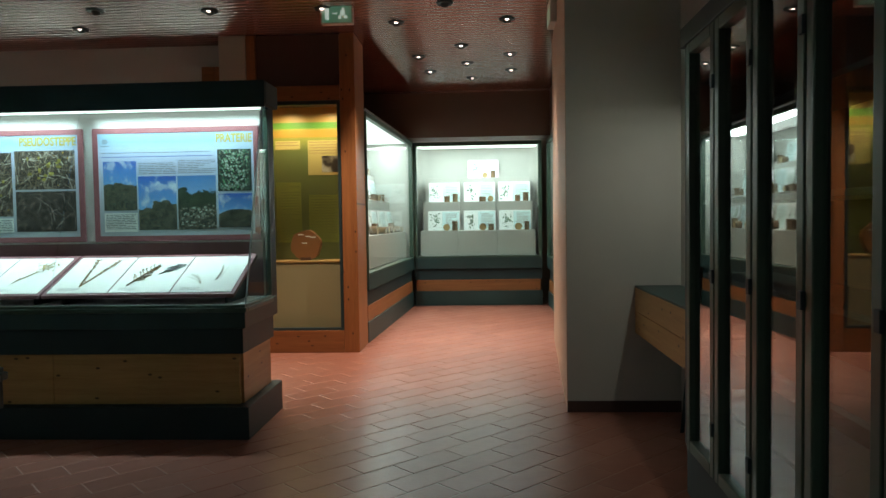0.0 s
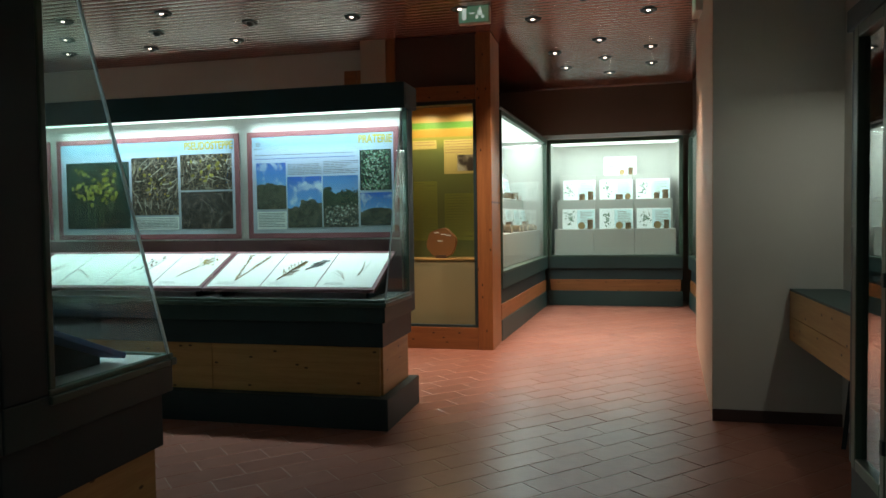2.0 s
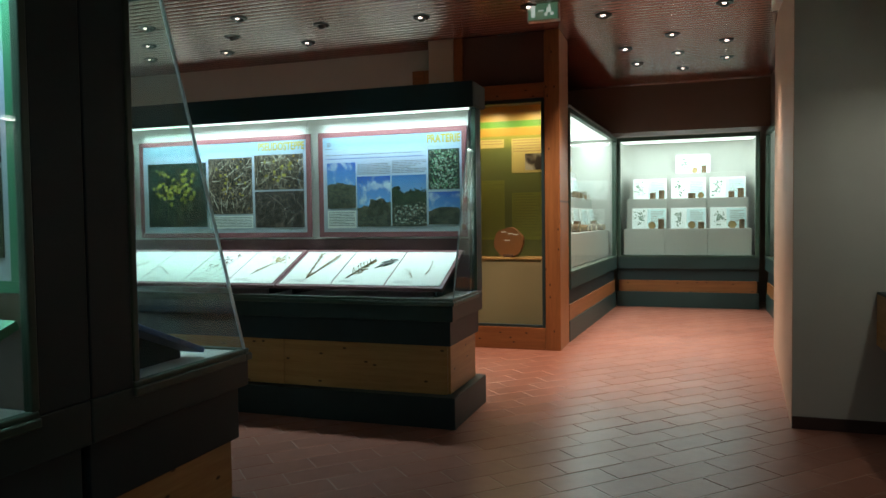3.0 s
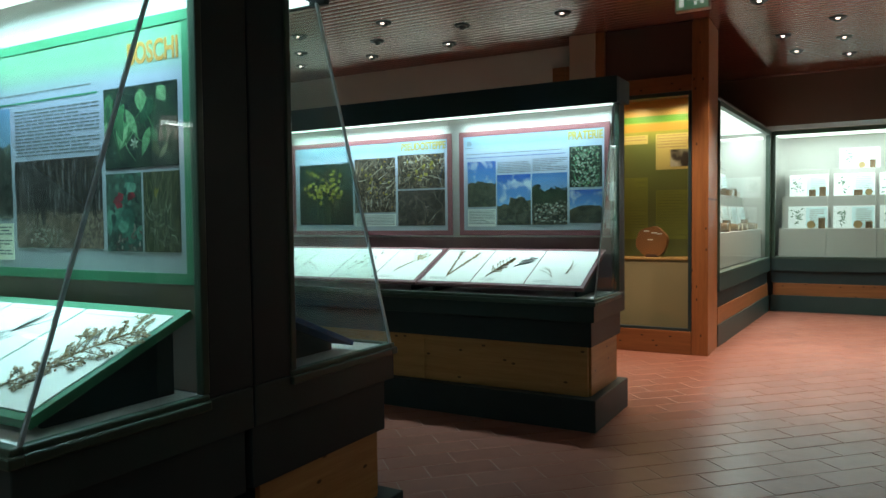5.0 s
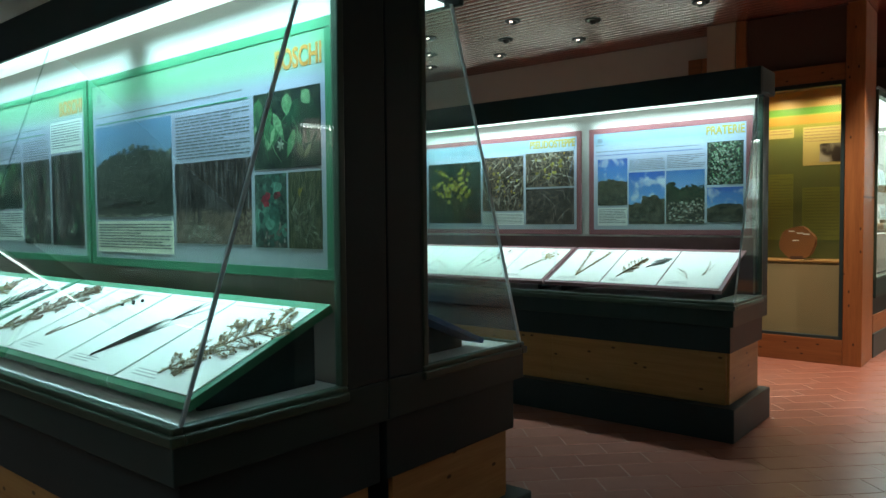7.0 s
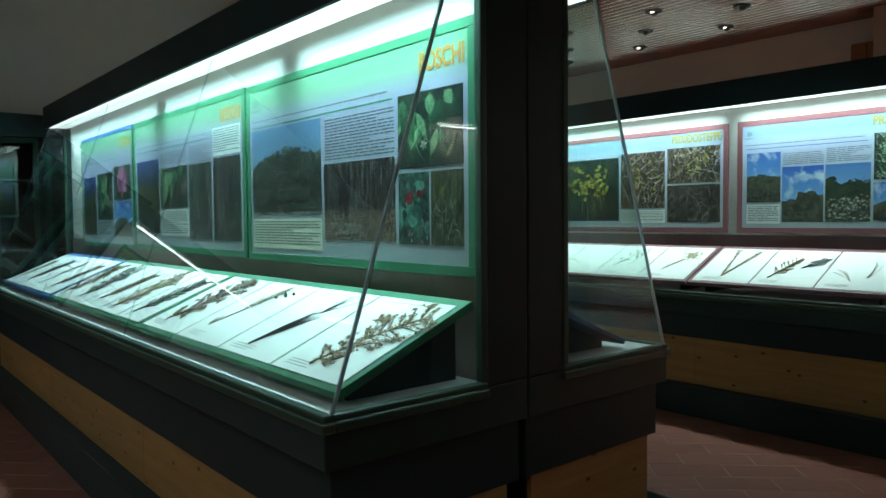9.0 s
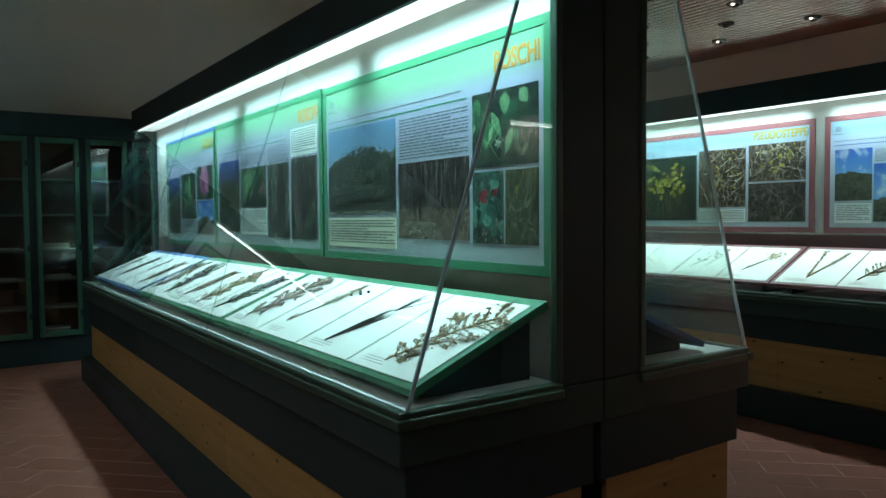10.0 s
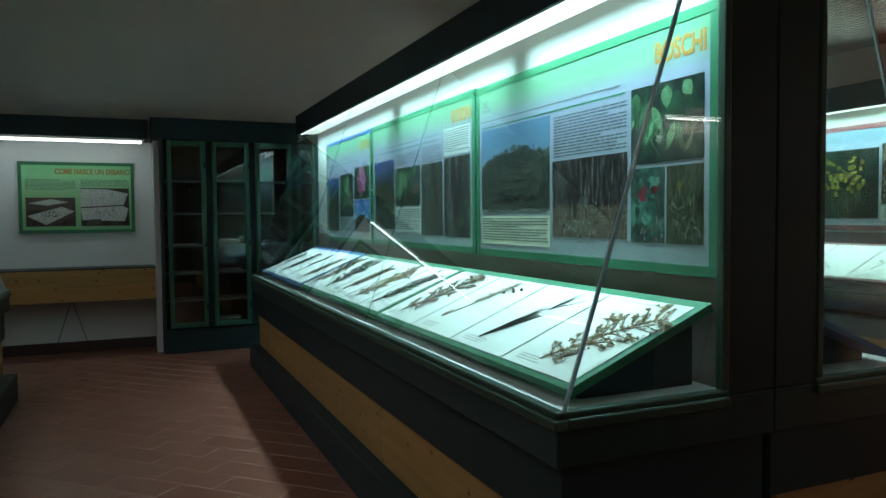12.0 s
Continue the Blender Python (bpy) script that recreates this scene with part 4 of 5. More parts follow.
def pressed_plant(kind, rng, length):
    """Outline of a dried plant lying along +y, from its foot at the origin."""
    bm = bmesh.new()
    if kind == "branch":            # bushy branch with leaves and berries
        def twig(p, ang, ln, depth):
            q = p + Vector((math.cos(ang), math.sin(ang), 0)) * ln
            stem(bm, p, q, 0.0010 + 0.0007 * depth, 0.0008 + 0.0006 * depth)
            for k in range(int(8 + ln * 100)):
                f = rng.uniform(0.15, 1.1)
                leaf(bm, p.lerp(q, f), ang + rng.uniform(-2.2, 2.2), rng.uniform(0.006, 0.016), rng.uniform(0.0014, 0.0038), rng)
            if rng.random() < 0.35:
                bmesh.ops.create_icosphere(bm, subdivisions=1, radius=0.0045, matrix=Matrix.Translation(q + Vector((rng.gauss(0, 0.006), rng.gauss(0, 0.006), 0.003))))
            return q
        p, ang = Vector((0, 0, 0.003)), 1.57
        for i in range(12):
            q = twig(p, ang, length / 12, 2)
            wide = 0.35 + 0.65 * math.sin(3.0 * (i + 1.5) / 14)
            for sd in rng.choice(((-1, 1), (-1, 1, 1), (1, 1, -1), (-1, -1, 1))):
                a2 = ang + sd * rng.uniform(0.35, 1.35)
                e = twig(q, a2, rng.uniform(0.04, 0.13) * wide, 1)
                for k in range(rng.randint(1, 3)):
                    twig(e, a2 + rng.uniform(-1.0, 1.0), rng.uniform(0.02, 0.06) * wide, 0)
            p, ang = q, ang + rng.uniform(-0.22, 0.22)
    elif kind == "spike":           # dense seed head on a bare stalk
        stem(bm, (0, 0, 0.003), (0.01, length, 0.003), 0.0025, 0.002)
        for i in range(170):
            f = rng.uniform(0.42, 1.05)
            wide = 0.024 * math.sin(3.1 * (f - 0.36) / 0.74) + 0.003
            leaf(bm, (0.01 * f + rng.uniform(-1, 1) * wide, length * f, 0.004), 1.57 + rng.uniform(-1.2, 1.2), rng.uniform(0.010, 0.024), rng.uniform(0.002, 0.004), rng)
    elif kind == "broom":           # fan of fine dark stalks
        for i in range(70):
            a2 = 1.57 + rng.uniform(-0.20, 0.20)
            ln, bow = length * rng.uniform(0.55, 1.15), rng.uniform(-0.08, 0.08)
            p, q = Vector((rng.gauss(0, 0.002), 0, 0.003)), Vector((math.cos(a2) * ln * 0.55, math.sin(a2) * ln * 0.55, 0.004))
            stem(bm, p, q, 0.0016, 0.0011)
            stem(bm, q, q + Vector((math.cos(a2 + bow), math.sin(a2 + bow), 0)) * ln * 0.45, 0.0011, 0.0005)
    elif kind == "berries":
        for x, y in ((0, 0), (0.03, 0.035), (0.055, 0.02), (0.085, 0.045)):
            bmesh.ops.create_icosphere(bm, subdivisions=1, radius=0.008, matrix=Matrix.Translation((x, y, 0.006)))
    elif kind == "grass_tuft":
        for i in range(9):
            a2 = 1.57 + rng.gauss(0, 0.3)
            ln = length * rng.uniform(0.35, 1.0)
            stem(bm, (0, 0, 0.003), (math.cos(a2) * ln, math.sin(a2) * ln, 0.004), 0.0014, 0.0007)
    elif kind == "fork":
        for sd in (-1, 1):
            e = Vector((sd * length * 0.22, length, 0.003))
            stem(bm, (0, 0, 0.003), e, 0.005, 0.003)
            for i in range(40):
                f = rng.uniform(0.35, 1.0)
                if sd < 0 and f < 0.8:
                    f = rng.uniform(0.1, 1)
                leaf(bm, Vector((0, 0, 0.003)).lerp(e, f), rng.uniform(0, 6.28), 0.028, 0.007, rng)
    elif kind == "coral":           # short knobbly side shoots on a thick stalk
        stem(bm, (0, 0, 0.003), (0.01, length, 0.003), 0.0045, 0.0035)
        for i in range(7):
            f = 0.22 + 0.10 * i
            for sd in (-1, 1):
                p, q = Vector((0.01 * f, length * f, 0.003)), Vector((sd * length * rng.uniform(0.08, 0.20), length * (f + rng.uniform(0.10, 0.2)), 0.003))
                stem(bm, p, q, 0.0038, 0.0032)
                for k in range(4):
                    leaf(bm, p.lerp(q, rng.uniform(0.6, 1.0)), rng.uniform(0.8, 2.4), 0.016, 0.005, rng)
    elif kind == "wisp":            # a few pale hair-thin blades
        for i in range(5):
            p, a2 = Vector((rng.gauss(0, 0.004), 0, 0.003)), 1.57 + rng.gauss(0, 0.16)
            for k in range(4):
                q = p + Vector((math.cos(a2), math.sin(a2), 0)) * length * rng.uniform(0.15, 0.27)
                stem(bm, p, q, 0.0013, 0.0009)
                p, a2 = q, a2 + rng.uniform(0.05, 0.20)
    elif kind == "umbels":          # thin stalk with small dark flower heads
        stem(bm, (0, 0, 0.003), (0, length, 0.003), 0.0016, 0.001)
        for i in range(6):
            f = rng.uniform(0.3, 1.0)
            c = Vector((rng.choice((-1, 1)) * rng.uniform(0.01, 0.05), length * f, 0.003))
            stem(bm, (0, length * (f - 0.1), 0.003), c, 0.0012, 0.001)
            for k in range(7):
                leaf(bm, c, rng.uniform(0, 6.28), 0.016, 0.006, rng)
    elif kind == "tuft_head":       # leafy yellow head on a bent stalk
        stem(bm, (0, 0, 0.003), (0.02, length * 0.6, 0.003), 0.0024, 0.002)
        for i in range(8):
            leaf(bm, (0.02 * i / 8, length * (0.1 + 0.06 * i), 0.003), rng.uniform(0.6, 2.6), 0.035, 0.006, rng)
        for i in range(60):
            leaf(bm, (0.02 + rng.gauss(0, 0.030), length * 0.78 + rng.gauss(0, 0.035), 0.004), rng.uniform(0, 6.28), 0.026, 0.008, rng)
    elif kind == "twigs":
        stem(bm, (0, 0, 0.003), (0, length, 0.003), 0.004, 0.0025)
        for i in range(9):
            f = 0.15 + 0.1 * i
            for sd in (-1, 1):
                e = Vector((sd * length * 0.24 * rng.uniform(0.6, 1), length * (f + 0.16), 0.003))
                stem(bm, (0, length * f, 0.003), e, 0.0035, 0.0028)
                for k in range(6):
                    leaf(bm, Vector((0, length * f, 0.003)).lerp(e, rng.random()), rng.uniform(0.8, 2.4), 0.026, 0.007, rng)
    else:                           # compact dark flower head
        stem(bm, (0, 0, 0.003), (0, length, 0.003), 0.004, 0.003)
        for i in range(90):
            f = abs(rng.gauss(0, 1))
            leaf(bm, (rng.gauss(0, 0.014), length * 0.62 + rng.gauss(0, 0.030), 0.004), rng.uniform(0, 6.28), 0.022, 0.009, rng)
    return bm


PLANT_NOTE = {"branch": "bushy dried branch", "spike": "dried seed head on a stalk", "broom": "fan of dark dried stalks", "grass_tuft": "thin dried grass tuft", "fork": "forked dried twig", "twigs": "branched dried twig", "head": "dark dried flower head", "berries": "loose dark berries", "coral": "knobbly dried shoot", "wisp": "hair-thin dried grass blades", "umbels": "stalk with small dried flower heads", "tuft_head": "yellow dried flower head"}


def tray(label, case_x, case_y, x0, x1, frame_mat, sheets, seed, front=(0.075, 0.945), back=(0.615, 1.17)):
    """Sloping specimen board in a case; sheets: rows of (plant kinds, material names)."""
    rng = random.Random(seed)
    w, dy, dz = x1 - x0, back[0] - front[0], back[1] - front[1]
    run, tilt = math.hypot(dy, dz), math.degrees(math.atan2(dz, dy))
    t = thing("specimen_board", pose(case_x - x1, case_y + front[0], front[1], tilt, 0, 0), label, "specimen board")
    bpy.context.view_layer.update()
    box("board", frame_mat, t, 0, w, 0, run, -0.030, 0.0, 0.003)
    n = len(sheets)
    b, gap = 0.028, 0.012
    sw = (w - 2 * b - (n - 1) * gap) / n
    for i, plants in enumerate(sheets):
        sx = b + i * (sw + gap)
        sh = box("herbarium_sheet", M["sheet"], t, sx, sx + sw, b, run - b - 0.02, 0.0, 0.0035, 0.0)
        bm = bmesh.new()
        text_y = run - b - 0.05
        cuboid(bm, sx + 0.03, sx + sw - 0.04, text_y, text_y + 0.002, 0.0036, 0.0042)
        for k in range(3):
            cuboid(bm, sx + sw * 0.12, sx + sw * rng.uniform(0.4, 0.55), b + 0.03 + k * 0.014, b + 0.034 + k * 0.014, 0.0036, 0.0042)
        tagged(part("handwritten_note", bm, M["note_ink"], sh), kind="stuff")
        for kind, mat, px, py, ln, rot in plants:
            me = pressed_plant(kind, rng, ln)
            me.transform(Matrix.Translation((sx + sw * px, b + (run - 2 * b) * py, 0.0035)) @ Matrix.Rotation(radians(rot), 4, "Z"))
            part("pressed_plant", me, M[mat], sh, PLANT_NOTE[kind])
    # dark wedge-shaped cheeks under the board
    down = t.matrix_world.inverted() @ pose(case_x - x1, case_y, 0)
    for x in (0.10, w - 0.09):
        bm = bmesh.new()
        prism(bm, [(0.16, 0.894), (0.60, 0.894), (0.60, 1.120 + front[1] - 0.945), (0.16, 0.940 + front[1] - 0.945)], x, x + 0.02)
        bm.transform(down)
        part("cheek", bm, M["black"], t, "black wedge-shaped support")
    return t


tray("green specimen board with four sheets of dried woodland plants", A_X, A_Y, 0.058, 1.86, M["frame_green"], [
    [("branch", "dry_brown", 0.35, 0.12, 0.40, -14)], [("spike", "dry_tan", 0.30, 0.22, 0.36, -18), ("berries", "dry_dark", 0.58, 0.72, 0.1, 0), ("grass_tuft", "dry_brown", 0.28, 0.2, 0.1, 10)],
    [("broom", "dry_dark", 0.35, 0.12, 0.26, -24), ("grass_tuft", "dry_dark", 0.62, 0.62, 0.16, -20)], [("branch", "dry_olive", 0.42, 0.10, 0.42, -24), ("grass_tuft", "dry_brown", 0.55, 0.12, 0.12, -30)]], 3)
tray("green specimen board with five sheets of dried woodland twigs", A_X, A_Y, 1.872, 3.69, M["frame_green"], [
    [("branch", "dry_brown", 0.35, 0.1, 0.36, -10)], [("branch", "dry_dark", 0.4, 0.1, 0.38, -14)], [("twigs", "dry_brown", 0.4, 0.15, 0.32, -14)], [("branch", "dry_olive", 0.4, 0.1, 0.36, -16)], [("twigs", "dry_dark", 0.35, 0.1, 0.38, -18)]], 7)
tray("blue-edged specimen board with sheets of dried stalks", A_X, A_Y, 3.73, 5.38, M["frame_blue"], [
    [("broom", "dry_brown", 0.4, 0.15, 0.3, -10)], [("twigs", "dry_dark", 0.4, 0.12, 0.34, -12)], [("spike", "dry_brown", 0.4, 0.12, 0.36, -12)], [("twigs", "dry_brown", 0.4, 0.12, 0.34, -12)]], 9)
FAR_SLOPE = {"front": (0.075, 0.966), "back": (0.615, 1.212)}
tray("purple specimen board with three sheets of dried grassland plants", B_X, B_Y, 0.10, 1.445, M["frame_purple"], [
    [("fork", "dry_olive", 0.46, 0.14, 0.40, -6)], [("coral", "dry_olive", 0.22, 0.16, 0.33, -20), ("head", "dry_black", 0.62, 0.46, 0.19, -42)], [("wisp", "dry_tan", 0.42, 0.20, 0.20, 28), ("wisp", "dry_tan", 0.62, 0.30, 0.26, -14)]], 12, **FAR_SLOPE)
tray("purple specimen board with four sheets of dried steppe plants", B_X, B_Y, 1.458, 3.18, M["frame_purple"], [
    [("wisp", "dry_brown", 0.3, 0.25, 0.34, -40)], [("wisp", "dry_olive", 0.5, 0.2, 0.26, 40)], [("umbels", "dry_dark", 0.25, 0.25, 0.34, -20), ("umbels", "dry_brown", 0.55, 0.3, 0.30, -16)], [("tuft_head", "dry_gold", 0.36, 0.24, 0.36, -26)]], 14, **FAR_SLOPE)
tray("purple specimen board with sheets of dried grasses", B_X, B_Y, 3.195, 4.92, M["frame_purple"], [
    [("grass_tuft", "dry_brown", 0.4, 0.2, 0.3, -10)], [("twigs", "dry_brown", 0.4, 0.2, 0.3, -10)], [("grass_tuft", "dry_olive", 0.4, 0.2, 0.3, -10)], [("spike", "dry_brown", 0.4, 0.2, 0.3, -10)]], 15, **FAR_SLOPE)
# the board in the back-to-back case faces north
nb = thing("specimen_board", pose(A_X - 0.07, A_Y + 1.70 - 0.20, 0.935, 22, 0, 180), "blue-edged specimen board seen from its end", "specimen board")
box("board", M["frame_blue"], nb, 0, 1.75, 0, 0.46, -0.022, 0.0, 0.003)
for i in range(4):
    box("herbarium_sheet", M["sheet"], nb, 0.03 + i * 0.425, 0.45 + i * 0.425, 0.03, 0.43, 0.0, 0.0035, 0.0)
bpy.context.view_layer.update()
for x in (0.10, 1.60):
    bm = bmesh.new()
    prism(bm, [(0.03, 0.893), (0.42, 0.893), (0.42, 1.075), (0.03, 0.922)], x, x + 0.02)
    bm.transform(nb.matrix_world.inverted() @ pose(A_X - 0.07, A_Y + 1.70 - 0.20, 0, 0, 0, 180))
    part("cheek", bm, M["black"], nb, "black wedge-shaped support")

# ---- the exhibit portal beside the passage ----
PY = 7.785
structure("portal_column", M["larch"], -1.51, -1.345, PY, 8.385, 0, CEIL - 0.008, "tall larch column of the exhibit portal", "column", 0.006)
structure("pillar", M["plaster_warm"], -2.83, -2.535, PY, 8.385, 0, CEIL - 0.008, "beige plastered pillar", "pillar", 0.004)
portal = thing("exhibit_niche", pose(-2.53, PY, 0), "larch-framed glazed niche with a green panel and a tree slice", "exhibit niche")
box("left_jamb", M["larch"], portal, 0.0, 0.10, 0.0, 0.58, 0, CEIL - 0.01, 0.005)
box("bottom_rail", M["larch_x"], portal, 0.10, 1.018, 0.0, 0.06, 0, 0.245, 0.004)
box("top_rail", M["larch_x"], portal, 0.10, 1.018, 0.0, 0.06, 2.755, 2.915, 0.004)
box("upper_panel", M["recess"], portal, 0.10, 1.018, 0.05, 0.07, 2.915, CEIL - 0.01, 0.002)
bm = bmesh.new()
cuboid(bm, 0.10, 0.135, 0.005, 0.05, 0.245, 2.755, 0.003)
cuboid(bm, 0.983, 1.018, 0.005, 0.05, 0.245, 2.755, 0.003)
cuboid(bm, 0.135, 0.983, 0.005, 0.05, 0.245, 0.275, 0.003)
cuboid(bm, 0.135, 0.983, 0.005, 0.05, 2.71, 2.755, 0.003)
part("glazing_frame", bm, M["black"], portal, "black glazing frame")
pane = box("pane", M["glass"], portal, 0.135, 0.983, 0.024, 0.030, 0.275, 2.71, 0.0, "clear glass pane")
pane.visible_shadow = False
# green grows brighter upwards, then orange, green and tan bands near the top
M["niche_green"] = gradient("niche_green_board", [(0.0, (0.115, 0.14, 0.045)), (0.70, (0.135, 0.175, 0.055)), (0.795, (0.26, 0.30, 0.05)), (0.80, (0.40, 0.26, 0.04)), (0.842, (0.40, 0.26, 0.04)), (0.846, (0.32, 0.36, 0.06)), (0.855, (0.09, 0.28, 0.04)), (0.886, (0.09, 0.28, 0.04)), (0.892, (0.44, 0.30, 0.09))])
board = box("back_panel", M["niche_green"], portal, 0.10, 1.02, 0.50, 0.52, 0.90, 2.80, 0.0, "green printed back panel, brighter towards its top")
box("lower_front", M["beige_board"], portal, 0.105, 1.013, 0.14, 0.16, 0.05, 0.985, 0.003)
box("display_shelf", M["pine"], portal, 0.105, 1.013, 0.13, 0.50, 0.985, 1.005, 0.003)
box("niche_top", M["recess"], portal, 0.10, 1.018, 0.06, 0.52, 2.76, 2.79, 0.0)
M["niche_ink"] = paint("niche_ink", (0.15, 0.175, 0.04), 0.6, 0.1, 8, grain=0)
M["print_warm"] = paint("print_warm", (0.50, 0.44, 0.16), 0.6, 0.1, 8, grain=0)
for x0, x1, z0, z1 in ((0.16, 0.45, 2.28, 2.38), (0.54, 0.95, 1.98, 2.38), (0.16, 0.45, 1.2, 1.9), (0.54, 0.95, 1.2, 1.75)):
    warm = z0 > 1.95
    pn = box("text_panel", M["print_warm"] if warm else paint("print_green", (0.20, 0.24, 0.045), 0.6, 0.1, 8, grain=0), portal, x0, x1, 0.497, 0.4995, z0, z1, 0.0)
    rng = random.Random(int(x0 * 100 + z0 * 10))
    bm = bmesh.new()
    text_lines(bm, rng, x0 + 0.015, x1 - 0.015, z0 + 0.02 + (0.2 if z1 - z0 > 0.3 and warm else 0), z1 - 0.015, 0.032, 0.4969)
    part("small_print", bm, M["beige_board"] if warm else M["niche_ink"], pn)
box("photograph", photo_mat("paper"), portal, 0.70, 0.93, 0.4945, 0.4968, 2.01, 2.20, 0.0)
# the slice of a trunk
def log_slice():
    t = thing("tree_slice", pose(-1.985, PY + 0.26, 1.005), "thick round slice of a tree trunk with small labels", "tree slice")
    bm = bmesh.new()
    rng = random.Random(5)
    n, r = 48, 0.17
    rim = [r * (1 + 0.03 * math.sin(6 * a) + 0.02 * rng.random()) for a in [6.283 * i / n for i in range(n)]]
    fr, bk = [], []
    for i in range(n):
        a = 6.283 * i / n
        fr.append(bm.verts.new((rim[i] * 0.985 * math.cos(a), 0.0, r + rim[i] * 0.985 * math.sin(a))))
        bk.append(bm.verts.new((rim[i] * math.cos(a), 0.09, r + rim[i] * math.sin(a))))
    bm.faces.new(fr), bm.faces.new(bk[::-1])
    for i in range(n):
        bm.faces.new((fr[i], bk[i], bk[(i + 1) % n], fr[(i + 1) % n]))
    bmesh.ops.recalc_face_normals(bm, faces=bm.faces[:])
    m, nt, b = nodes_of("end_grain")
    v = coords(nt, "Object", (1, 0.05, 1))
    v2 = nt.nodes.new("ShaderNodeVectorMath")
    v2.operation = "SUBTRACT"
    v2.inputs[1].default_value = (0, 0, 0.16)
    nt.links.new(v, v2.inputs[0])
    w = nt.nodes.new("ShaderNodeTexWave")
    w.wave_type, w.rings_direction = "RINGS", "SPHERICAL"
    w.inputs["Scale"].default_value, w.inputs["Distortion"].default_value = 22, 1.5
    nt.links.new(v2.outputs[0], w.inputs["Vector"])
    nt.links.new(ramp(nt, w.outputs[0], [(0.0, (0.20, 0.08, 0.025)), (1.0, (0.34, 0.15, 0.05))]), b.inputs["Base Color"])
    part("wood_disc", bm, m, t)
    for x, z in ((-0.05, 0.285), (0.03, 0.265), (0.09, 0.255), (-0.01, 0.19)):
        box("paper_label", M["sheet"], t, x - 0.03, x + 0.03, -0.004, 0.0, z, z + 0.012, 0.0)
    box("cradle", M["recess"], t, -0.06, 0.06, -0.008, 0.10, -0.0, 0.035, 0.003)


log_slice()
for x0, x1 in ((-3.14, -2.99), (-2.985, -2.84)):
    bx = box("junction_box", M["larch_x"], None, x0, x1, 8.08, 8.2, 3.0, 3.21, 0.004)
    tagged(bx, "brown wooden box fixed high on the wall", "wall box", "wall boxes")

# ---- the passage: built-in lit cases ----


def wall_case(label, m, w, depth, first=0.06):
    """Built-in lit case, left front corner at the origin, facing -y."""
    t = thing("wall_case", m, label, "display case")
    box("plinth", M["teal_black"], t, 0, w, 0.0, 0.05, 0, 0.245, 0.004)
    box("base_board", M["larch_x"], t, 0.03, w - 0.03, 0.012, 0.05, 0.245, 0.43, 0.003, "knotty pine board")
    box("recess_band", M["black"], t, 0, w, 0.03, 0.05, 0.43, 0.615, 0.0)
    box("sill_rail", M["teal_black"], t, 0, w, -0.015, 0.05, 0.615, 0.80, 0.005)
    box("sill_moulding", M["green_trim"], t, 0, w, -0.02, 0.05, 0.80, 0.826, 0.004)
    for x0, x1 in ((0, first), (w - 0.06, w)):
        box("stile", M["green_trim"], t, x0, x1, -0.015, 0.05, 0.826, 2.66, 0.005)
    box("top_rail", M["green_trim"], t, 0, w, -0.015, 0.05, 2.66, 2.72, 0.005)
    p = box("pane", M["case_glass"], t, first, w - 0.06, 0.012, 0.018, 0.826, 2.66, 0.0, "clear glass pane")
    p.visible_shadow = False
    # white lining: back, rounded corners, sides, floor
    n, r = 8, 0.18
    for grow, nm in ((0.0, "lining"),):
        bm = bmesh.new()
        rows = []
        for g in (0.0, 0.012):
            line = [(0.02 - g, 0.05)] + [(0.02 - g + (r + g) - (r + g) * math.cos(q), depth - r + (r + g) * math.sin(q)) for q in [1.5708 * i / n for i in range(n + 1)]]
            line += [(w - x, y) for x, y in reversed(line)]
            rows.append([[bm.verts.new((x, y, z)) for x, y in line] for z in (0.81, 2.74)])
        for lo, hi in rows:
            for i in range(len(lo) - 1):
                bm.faces.new((lo[i], lo[i + 1], hi[i + 1], hi[i]))
        part(nm, bm, M["laminate"], t, "curved white lining")
    box("case_floor", M["laminate"], t, 0.03, w - 0.03, 0.05, depth - 0.03, 0.80, 0.812, 0.0)
    box("diffuser", M["soffit"], t, 0.03, w - 0.03, 0.06, depth - 0.02, 2.70, 2.712, 0.0, "white light diffuser")
    # three white steps
    for f, (y0, z) in enumerate(((0.10, 1.25), (0.36, 1.74), (0.60, 2.16))):
        m0, m1 = (0.10 + 0.03 * f, w - 0.10 - 0.03 * f)
        k = max(3, round((m1 - m0) / 0.62))
        for j in range(k):
            a0 = m0 + (m1 - m0) * j / k
            box("step", M["shelf_grey"], t, a0 + 0.002, a0 + (m1 - m0) / k - 0.002, y0, y0 + 0.26, 0.83, z, 0.004)
    return t


